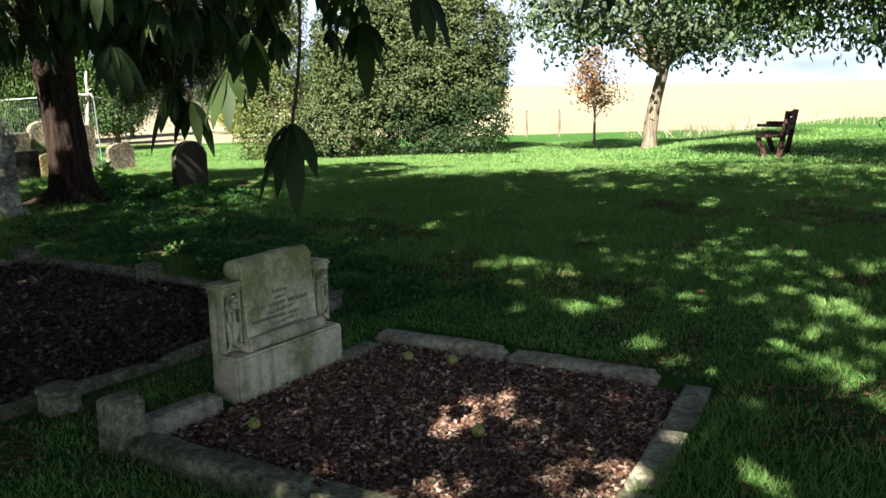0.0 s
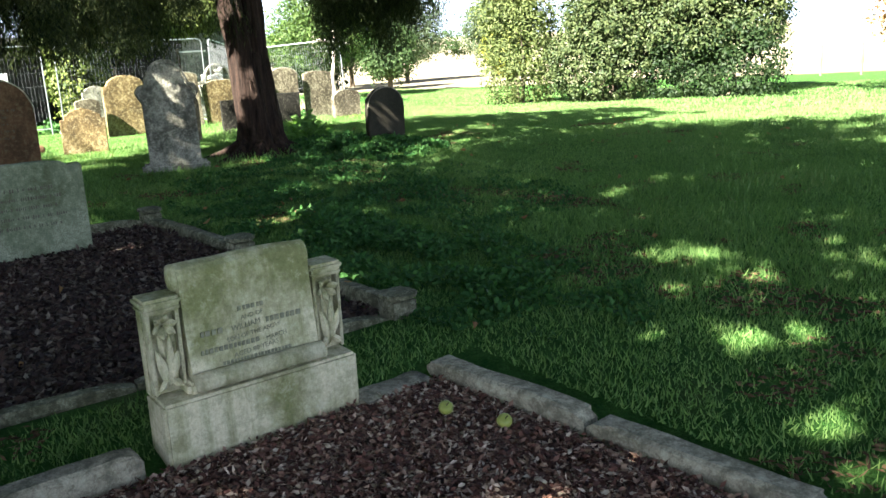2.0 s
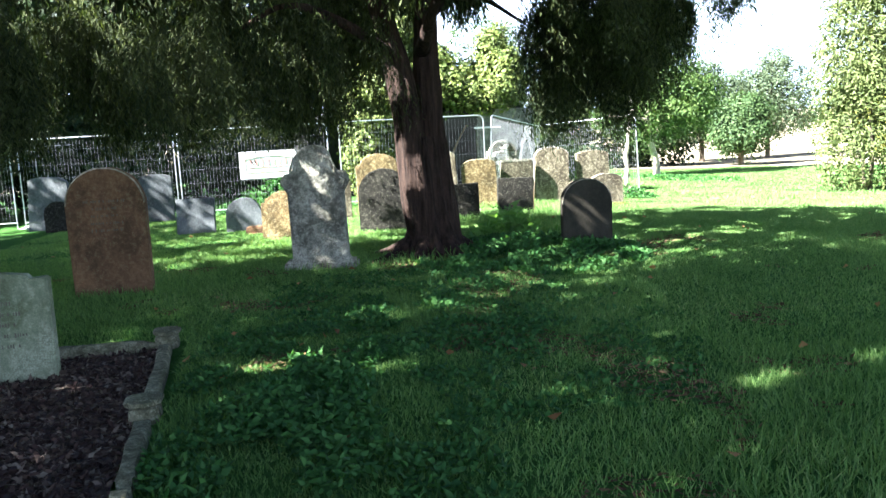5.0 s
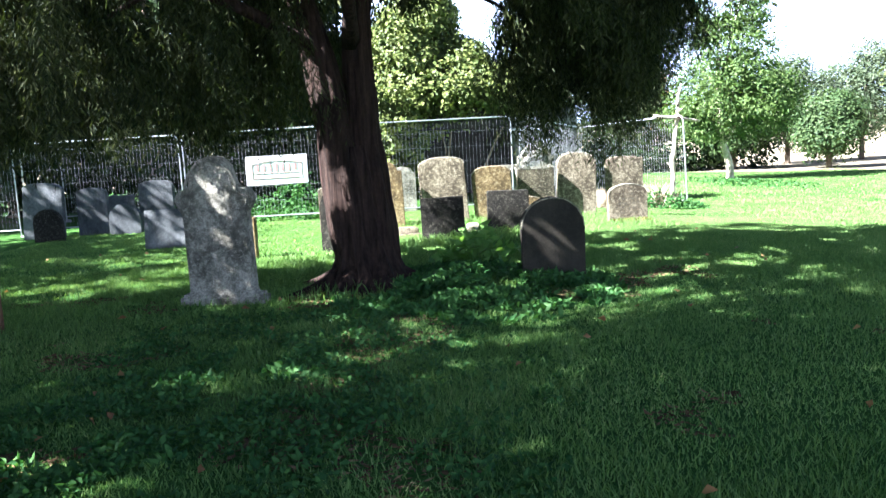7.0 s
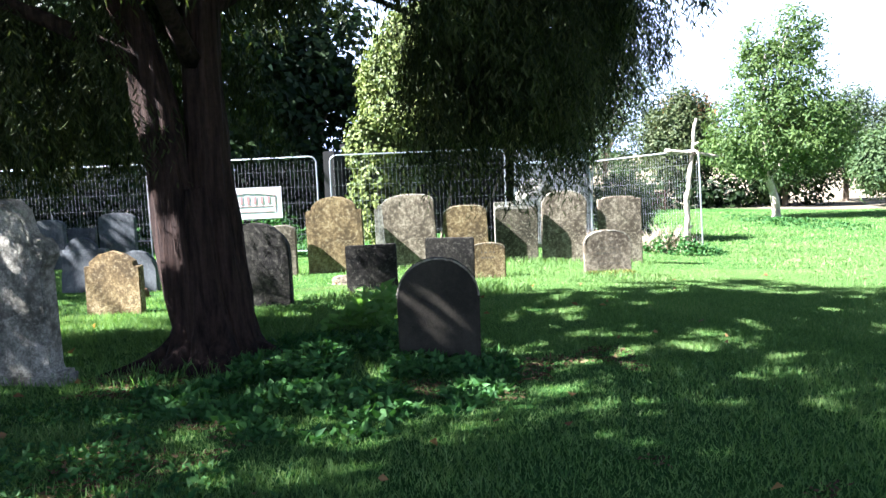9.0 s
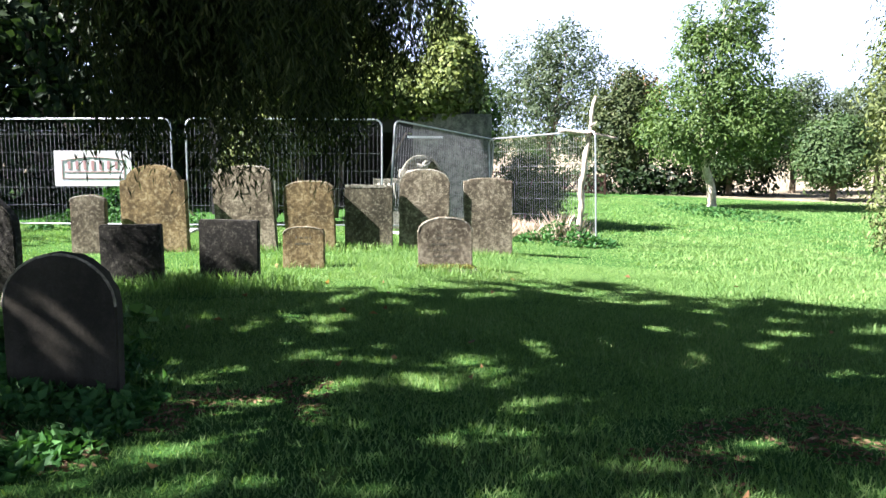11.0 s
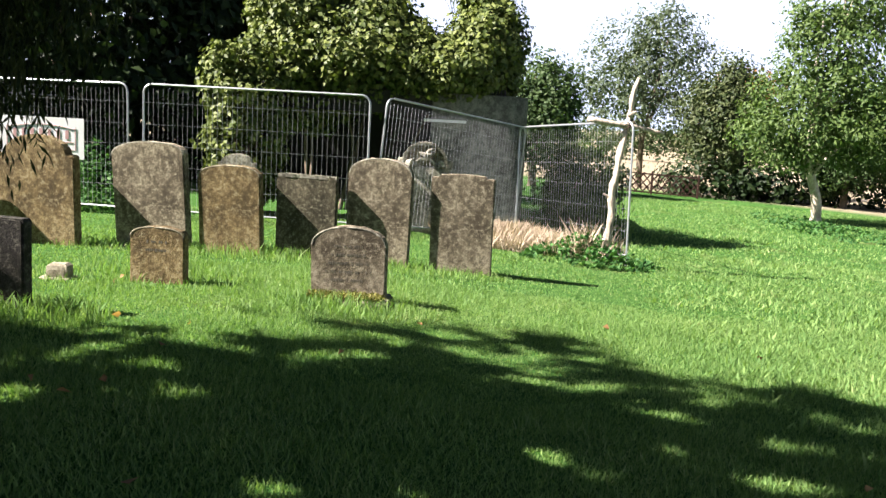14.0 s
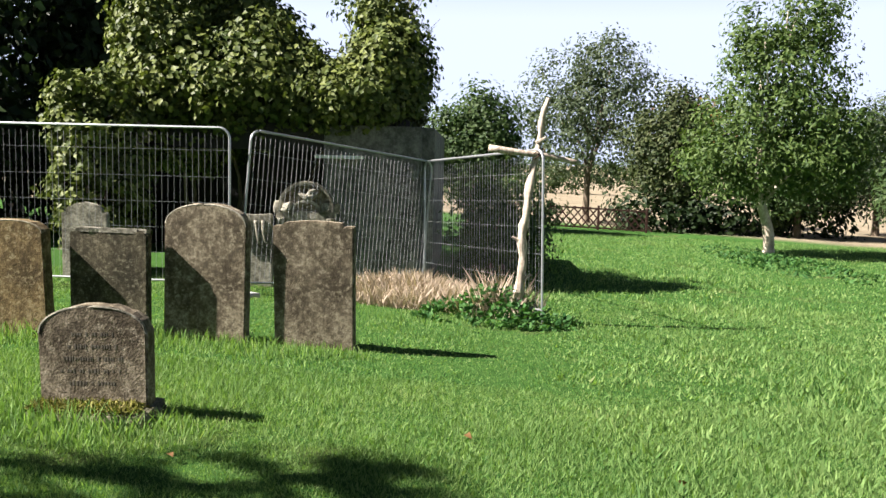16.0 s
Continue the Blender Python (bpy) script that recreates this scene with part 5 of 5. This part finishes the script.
bush(-26.0, 8.5, "great mass of ivy grown over the outbuilding's roof", [(0.6, 1.1, 2.9, 1.6, 1.9, 0.75), (0.2, 0.0, 3.8, 1.6, 1.0, 1.2), (0.2, 0.0, 2.7, 1.7, 1.0, 1.1), (0.5, 1.3, 3.4, 1.2, 0.7, 0.8), (0.8, 2.6, 2.7, 1.3, 1.2, 0.5), (0, 0.4, 4.8, 1.3, 0.9, 0.9), (0.6, 3.4, 3.1, 1.0, 0.6, 0.9), (0.4, 3.3, 4.0, 0.5, 0.4, 0.6)], 3400, 30, (0.11, 0.09), M_IVY, 71, "ivy_mass", 0.12, 0.25)
bush(-23.6, 7.9, "ivy-clad stump growing behind the fence line", [(0, 0, 1.2, 0.6, 0.6, 1.1), (0, -0.1, 2.2, 0.6, 0.6, 0.7)], 420, 28, (0.1, 0.085), M_IVY, 72, "ivy_bush", 0.09)


# ---- bench ----
def bench(x, y, ang):
    t = thing("garden_bench", pose(x, y, gz(x, y), 0, 0, ang), "wooden garden bench facing the graves, its timber darkened for shade", "bench")
    for k in range(4):
        part("seat_slat", box((0.115, 1.5, 0.06), (-0.18 + k * 0.125, 0, 0.43), 0.008), M_DARKWOOD, t)
    for k in range(3):
        part("back_slat", box((0.05, 1.5, 0.11), (-0.29 - k * 0.02, 0, 0.58 + k * 0.14), 0.008), M_DARKWOOD, t)
    for s in (-0.62, 0.62):
        part("leg", box((0.1, 0.09, 0.46), (0.16, s, 0.22), 0.008, Matrix.Rotation(0.35, 4, "Y")), M_DARKWOOD, t)
        part("leg", box((0.1, 0.09, 0.98), (-0.26, s, 0.44), 0.006, Matrix.Rotation(-0.15, 4, "Y")), M_DARKWOOD, t)
        part("armrest", box((0.55, 0.1, 0.06), (-0.02, s, 0.64), 0.006), M_DARKWOOD, t)


# the shade on the bench is put into its dark timber colour
bench(-4.6, 18.9, 186)


# ---- shade trees beside the path ----
def shade_tree(x, y, label, blobs, clumps, seed, h=4.5):
    rng = np.random.default_rng(seed)
    return tree("chestnut_tree", x, y, label, (h, 0.38), blobs, clumps, 24, (0.3, 0.15), M_BROAD, M_BARK, rng, 0.42, 0.5, 14, seed, gaps=(x, y))


# crown mostly out of view; its two lowest blobs only block sky light
big = shade_tree(3.2, -3.6, "tall horse chestnut spreading over the path and graves", [(-4.0, 0.5, 7.4, 5.0, 4.5, 1.7), (-1.5, 4.5, 8.0, 4.5, 3.5, 1.6), (-5.5, 5.5, 8.4, 4.0, 3.6, 1.5), (-3.0, 9.0, 8.8, 4.2, 3.2, 1.4), (-8.0, 1.5, 8.2, 3.5, 3.5, 1.5), (-7.5, 5.0, 8.6, 3.2, 3.2, 1.3), (-5.0, -1.5, 7.2, 3.0, 3.0, 1.5), (-9.4, 5.2, 8.2, 2.4, 2.6, 1.2), (-5.2, 3.4, 3.9, 2.8, 2.3, 0.7), (-8.0, 3.6, 4.1, 2.4, 2.2, 0.7)], 2100, 91)
# out of view, added for its shade; the low blobs block sky light
shade_tree(-8.5, -6.5, "unseen tree added to shade the bark beds and lawn", [(0.5, 0.5, 7.0, 4.5, 4.2, 1.8), (1.8, 3.2, 7.4, 3.2, 2.6, 1.5), (4.0, 1.5, 7.5, 3.5, 3.5, 1.6), (0.5, 3.6, 4.3, 3.0, 2.0, 1.0), (-3.5, 2.8, 4.4, 2.6, 2.0, 1.0)], 1150, 92)
# out of view, added to darken the corner headstones
shade_tree(-15.5, -4.5, "unseen tree added to shade the corner of old headstones", [(0, 0.2, 5.7, 4.2, 2.7, 1.4), (-3.0, 0.0, 5.4, 3.2, 2.0, 1.4), (2.5, 0.6, 5.8, 3.0, 2.0, 1.2)], 420, 93, 3.8)
tree("chestnut_tree", 0.2, 16.6, "dark tree whose low boughs overhang the bench", (2.6, 0.3),
     [(-3.8, 0, 4.1, 2.4, 2.0, 1.1), (-5.2, 0.3, 3.7, 1.2, 1.3, 0.7), (-4.2, 0, 2.9, 0.9, 0.8, 0.7), (-2.4, 0.2, 2.9, 0.9, 1.0, 0.9), (-0.5, -0.6, 5.6, 3.0, 3.0, 1.7)],
     900, 26, (0.17, 0.075), M_BROAD, M_BARK, np.random.default_rng(94), 0.28, 0.45, 12, 94, droop=0.6)


def palmate_spray(points, rng, reach=0.14, wide=0.05):
    """Hanging hand-shaped chestnut leaves: seven long leaflets that droop from each point."""
    V, F = [], []
    prof = [(0.0, 0.06), (0.25, 0.5), (0.55, 0.95), (0.75, 0.9), (0.92, 0.4), (1.0, 0.0)]
    for p in points:
        p = np.array(p)
        face = rng.uniform(0, 2 * np.pi)
        for k in range(7):
            a = face + (k - 3) * 0.62
            L = reach * (1.0 - 0.11 * abs(k - 3)) * rng.uniform(0.85, 1.15)
            W = wide * (1.0 - 0.08 * abs(k - 3))
            o = np.array([math.cos(a), math.sin(a), 0])
            s = np.array([-math.sin(a), math.cos(a), 0])
            dr = rng.uniform(0.9, 2.0)
            i0 = len(V)
            for u, w in prof:
                c = p + o * L * (0.6 * u) + np.array([0, 0, -1]) * L * dr * u ** 1.6 * 0.8
                V += [c + s * W * w * 0.5 + np.array([0, 0, 0.006 * w]), c, c - s * W * w * 0.5 + np.array([0, 0, 0.006 * w])]
            for q in range(len(prof) - 1):
                b = i0 + q * 3
                F += [(b, b + 1, b + 4, b + 3), (b + 1, b + 2, b + 5, b + 4)]
    return np.array(V), np.array(F)


def hanging_bough():
    rng = np.random.default_rng(17)
    ax, ay = np.array([0.82, 0.57]), np.array([-0.57, 0.82])
    c = np.array([-1.75, 1.75])
    pts = []
    for k in range(330):
        u, d = rng.uniform(-1.25, 0.12), rng.uniform(-0.2, 1.5)
        xy = c + ax * u * (1 + 0.25 * d) + ay * d
        pts.append((*xy, 1.63 + 0.1 * rng.random() + 0.1 * max(0.0, u) + rng.uniform(0, 0.75)))
    low = [(-1.45, 1.48, 1.42), (-1.47, 1.50, 1.40), (-2.05, 1.68, 1.47), (-2.10, 1.66, 1.5), (-1.95, 1.74, 1.55), (-1.42, 1.72, 1.66), (-1.30, 1.80, 1.74), (-0.9, 2.05, 1.8), (-2.0, 1.4, 1.62), (-1.7, 1.6, 1.64)]
    v, f = palmate_spray(pts, rng, 0.1, 0.036)
    v2, f2 = palmate_spray(low, rng)
    v, f = np.concatenate([v, v2]), np.concatenate([f, f2 + len(v)])
    inv = big.matrix_world.inverted()
    bough = limb(big, [inv @ Vector((3.2, -3.6, 3.8)), inv @ Vector((1.6, -1.6, 3.9)), inv @ Vector((-0.2, 0.6, 3.0)), inv @ Vector((-1.6, 1.7, 2.3)), inv @ Vector((-2.3, 2.2, 2.05))], 0.12, 0.015, M_BARK, 8, 0.08, 4, "bough")
    v = v - np.array(big.location)
    put("drooping_leaves", mesh_np("drooping_leaves", v, f), M_CHESTNUT, big, "large drooping hand-shaped leaves")
    for k, p in enumerate(low[:4]):
        a = inv @ Vector(p)
        limb(big, [a, a + Vector((0.01, 0.03, 0.2)), a + Vector((-0.05, 0.1, 0.55))], 0.002, 0.004, M_DARKWOOD, 5, 0.0, k, "twig")


hanging_bough()


# ---- weeds, dry grass and shrubs ----
def ground_cover(name, n, cx, cy, rx, ry, size, mat, rng, label, tall=0.1):
    a, r = rng.uniform(0, 2 * np.pi, n), rng.random(n) ** 0.7
    x, y = cx + np.cos(a) * r * rx, cy + np.sin(a) * r * ry
    lump = np.array([noise.noise(Vector((p * 2.5, q * 2.5, 9.0))) for p, q in zip(x, y)])
    keep = lump > -0.08
    x, y, lump, r = x[keep], y[keep], lump[keep], r[keep]
    ok = np.ones(len(x), bool)
    for p, q, s, u in PLOTS:
        ok &= ~((x > p) & (x < q) & (y > s) & (y < u))
    x, y, lump, r = x[ok], y[ok], lump[ok], r[ok]
    z = ground_z(x, y) + rng.random(len(x)) * tall * (1 - r) * (1 + lump) + 0.01
    ax = rng.normal(size=(len(x), 3)) * (1, 1, 0.3) + (0, 0, 0.35)
    v, f = leaves(np.column_stack([x, y, z]), ax, size, size * 0.62, rng, 0.15, 0.25)
    return tagged(put(name, mesh_np(name, v, f), mat), label, "weeds", kind="stuff")


RW = np.random.default_rng(33)
ground_cover("ground_ivy", 13000, -10.6, 8.0, 1.5, 1.3, 0.075, M_WEED, RW, "low green ivy and weeds spreading round the yew roots", 0.16)
ground_cover("ground_ivy", 13000, -5.6, 5.15, 2.6, 0.95, 0.05, M_WEED, RW, "low leafy weeds along the grave kerb", 0.12)
ground_cover("ground_ivy", 12000, -7.8, 6.4, 2.6, 1.7, 0.05, M_WEED, RW, "patchy clover and weeds in the lawn", 0.06)
ground_cover("ground_ivy", 420, -12.3, 8.3, 0.7, 0.6, 0.15, M_DOCK, RW, "clump of pale dock leaves by the dark stones", 0.3)
ground_cover("ground_ivy", 2600, -21.1, 13.6, 0.75, 1.0, 0.08, M_WEED, RW, "tangled weeds round the fence corner", 0.45)
ground_cover("ground_ivy", 2600, -22.6, 5.6, 0.8, 1.8, 0.10, M_WEED, RW, "rank weeds behind the fence", 0.9)
ground_cover("ground_ivy", 2000, -34, 21.5, 5.0, 1.5, 0.12, M_WEED, RW, "leafy weed patches in the sunlit lawn", 0.08)


def tall_grass(name, n, cx, cy, rx, ry, tall, mat, rng, label):
    a, r = rng.uniform(0, 2 * np.pi, n), rng.random(n) ** 0.6
    x, y = cx + np.cos(a) * r * rx, cy + np.sin(a) * r * ry
    z = ground_z(x, y)
    h = tall * rng.uniform(0.4, 1.2, n) * (1 - 0.5 * r)
    b = rng.uniform(0, 2 * np.pi, n)
    v = np.empty((n, 4, 3))
    s = np.stack([np.cos(b), np.sin(b), 0 * b], 1) * 0.0032
    base = np.column_stack([x, y, z])
    lean = rng.normal(size=(n, 3)) * (0.3, 0.3, 0) * h[:, None]
    v[:, 0], v[:, 1] = base - s, base + s
    v[:, 2], v[:, 3] = base + lean * 0.5 + np.array([0, 0, 1]) * (h * 0.6)[:, None] + s * 1.3, base + lean + np.array([0, 0, 1]) * h[:, None]
    i = np.arange(n)[:, None] * 4
    f = np.concatenate([i + [0, 1, 2], i + [0, 2, 3]])
    return tagged(put(name, mesh_np(name, v.reshape(-1, 3), f), mat), label, "dry grass", kind="stuff")


tall_grass("dry_grass", 9000, -22.2, 12.5, 0.8, 1.2, 0.4, M_STRAW, RW, "bleached pinkish dry grass beside the fence panel")
tall_grass("dry_grass", 500, -21.5, 13.6, 0.5, 0.6, 0.6, M_STRAW, RW, "dry stalks round the foot of the wooden cross")
tall_grass("dry_grass", 420, -9.0, 33.0, 5.0, 0.8, 0.8, M_STRAW, RW, "tall dry weeds along the field edge")
tall_grass("rough_grass", 5000, -18.2, 9.6, 0.5, 2.9, 0.15, M_GRASS, RW, "longer grass left uncut round the headstone feet")
tall_grass("rough_grass", 4000, -14.2, 8.6, 0.6, 1.3, 0.18, M_GRASS, RW, "longer grass round the dark headstones")
tall_grass("rough_grass", 2500, -10.9, 7.2, 0.6, 2.2, 0.14, M_GRASS, RW, "longer grass round the yew and its headstones")
tall_grass("rough_grass", 1800, -16.2, 9.4, 0.9, 1.6, 0.11, M_GRASS, RW, "tufts of longer grass between the headstones")
tall_grass("rough_grass", 1400, -15.6, 11.2, 0.4, 0.7, 0.13, M_GRASS, RW, "longer grass round the small headstone")


def bare_shrub(x, y):
    """Thin, half-dead stems that stand clear of the ivy."""
    rr = random.Random(8)
    t = thing("bare_shrub", pose(x, y, gz(x, y)), "half-bare elder stems rising out of the ivy", "shrub")
    tips = []
    for k in range(9):
        b = Vector((rr.uniform(-0.3, 0.3), rr.uniform(-0.25, 0.25), 2.3))
        e = b + Vector((rr.uniform(-0.5, 0.5), rr.uniform(-0.9, 0.7), rr.uniform(1.6, 2.6)))
        m = b.lerp(e, 0.5) + Vector((rr.uniform(-0.15, 0.15), rr.uniform(-0.2, 0.2), 0.15))
        limb(t, [Vector((b.x * 0.5, b.y * 0.5, 0.0)), b, m, e], 0.03, 0.005, M_BARK, 6, 0.05, k, "stem")
        tips += [(*e, 0.2, 0.2, 0.3), (*m, 0.2, 0.2, 0.25)]
        for q in range(3):
            f = m.lerp(e, rr.random()) + Vector((rr.uniform(-0.3, 0.3), rr.uniform(-0.4, 0.4), rr.uniform(0.2, 0.5)))
            limb(t, [m, m.lerp(f, 0.6) + Vector((0, 0, 0.06)), f], 0.009, 0.003, M_BARK, 5, 0.0, q, "twig")
    put("foliage", crown_mesh("foliage", tips, 70, 12, (0.1, 0.06), np.random.default_rng(4), 0.13, 0.5), M_BROAD, t)


bare_shrub(-26.3, 11.7)


# ---- far edge: lattice fence, hedge and field ----
def lattice_fence():
    t = thing("lattice_fence", pose(-44.6, 14.6, 0), "low dark diamond-lattice wooden fence at the far lawn edge", "fence")
    L, H = 5.6, 0.85
    z0, z1 = gz(-44.6, 14.6), gz(-44.6, 20.2)
    for k in range(4):
        y = L * k / 3
        part("post", box((0.08, 0.08, H + 0.3), (0, y, z0 + (z1 - z0) * k / 3 + H / 2 - 0.05), 0.008), M_DARKWOOD, t)
    sl = math.atan2(z1 - z0, L)
    for h in (0.08, H - 0.03):
        part("rail", box((0.04, L, 0.06), (0, L / 2, (z0 + z1) / 2 + h), 0.004, Matrix.Rotation(sl, 4, "X")), M_DARKWOOD, t)
    me = None
    for s in (-1, 1):
        for k in range(19):
            y = L * (k + 0.5) / 19
            ob = part("slat", box((0.02, 0.05, H * 1.25), (0, 0, 0), 0.0), M_DARKWOOD, t) if me is None else put("slat", me, None, t)
            me = ob.data
            ob.matrix_world = pose(-44.6 + 0.03 * s, 14.6 + y, z0 + (z1 - z0) * y / L + H / 2 + 0.03, 40 * s, 0, 0)


lattice_fence()


def hedge(x, y, L, ang, h, label, seed, mat=None):
    rng = np.random.default_rng(seed)
    t = thing("far_hedge", pose(x, y, gz(x, y), 0, 0, ang), label, "hedge", "field hedges")
    n = int(L / 3)
    blobs = [(rng.uniform(-0.3, 0.3), k * 3.0, h * 0.45, 1.2, 2.2, h * rng.uniform(0.4, 0.6)) for k in range(n)]
    put("foliage", crown_mesh("foliage", blobs, n * 44, 28, (0.3, 0.17), rng, 0.42, 0.3), mat or M_BROAD, t)


hedge(-96, 8, 75, 0, 3.2, "far green field hedge beyond the lattice fence", 201)
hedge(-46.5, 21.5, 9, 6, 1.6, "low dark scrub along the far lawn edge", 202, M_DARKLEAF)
# added filler that darkens bright gaps between the trees
hedge(-36, -18, 26, 0, 8.0, "near-black leaf belt added to fill bright gaps behind the fence", 204, M_DARKLEAF)
bush(-26.6, 13.9, "low dark elder scrub beside the ruined wall", [(0, 0, 0.6, 1.2, 0.7, 0.6), (-1.2, 0.3, 0.8, 1.0, 0.7, 0.8), (0.6, -0.3, 0.9, 0.6, 0.5, 0.7)], 260, 30, (0.1, 0.06), M_BROAD, 66, "elder_bush", 0.17)
bush(-1.3, 17.3, "dark rounded bush at the lawn edge past the bench", [(0, 0, 0.8, 0.8, 0.8, 0.8), (0.3, 0.2, 1.4, 0.6, 0.6, 0.6)], 240, 26, (0.09, 0.05), M_LAUREL, 67, spread=0.13)
# stands out of view; keeps sky light off the bark beds
bush(-5.6, -1.6, "unseen dense bush added to block sky light from the bark beds", [(0, 0, 1.6, 1.7, 1.6, 1.7), (0, 0, 3.4, 1.8, 1.7, 1.6), (-1.8, -0.4, 2.4, 1.5, 1.4, 1.8)], 700, 26, (0.13, 0.08), M_DARKLEAF, 64, "unseen_bush", 0.25)


def field_fence():
    for k in range(14):
        x, y = -33 + k * 1.9 - 8, 40.0 - k * 0.35
        t = thing("fence_post", pose(x, y, gz(x, y)), "thin weathered timber field-fence post", "fence post", "field fence posts")
        part("post", tube([(0, 0, -0.2), (0.01, 0, 0.5), (0, 0.01, 1.25)], [0.05, 0.048, 0.045], 7, 0.1, 3, k), M_BARK, t)


field_fence()


# ---- loose bits on the lawn ----
def fallen_leaves(n, rng):
    x, y = rng.uniform(-16, 1, n), rng.uniform(1, 15, n)
    p = np.column_stack([x, y, ground_z(x, y) + 0.05])
    v, f = leaves(p, rng.normal(size=(n, 3)) * (1, 1, 0.15), 0.07, 0.045, rng, 0.2, 0.2)
    tagged(put("fallen_leaves", mesh_np("fallen_leaves", v, f), M_AUTUMN), "scattered dry orange-brown leaves on the grass", "leaves", kind="stuff")


fallen_leaves(170, RW)
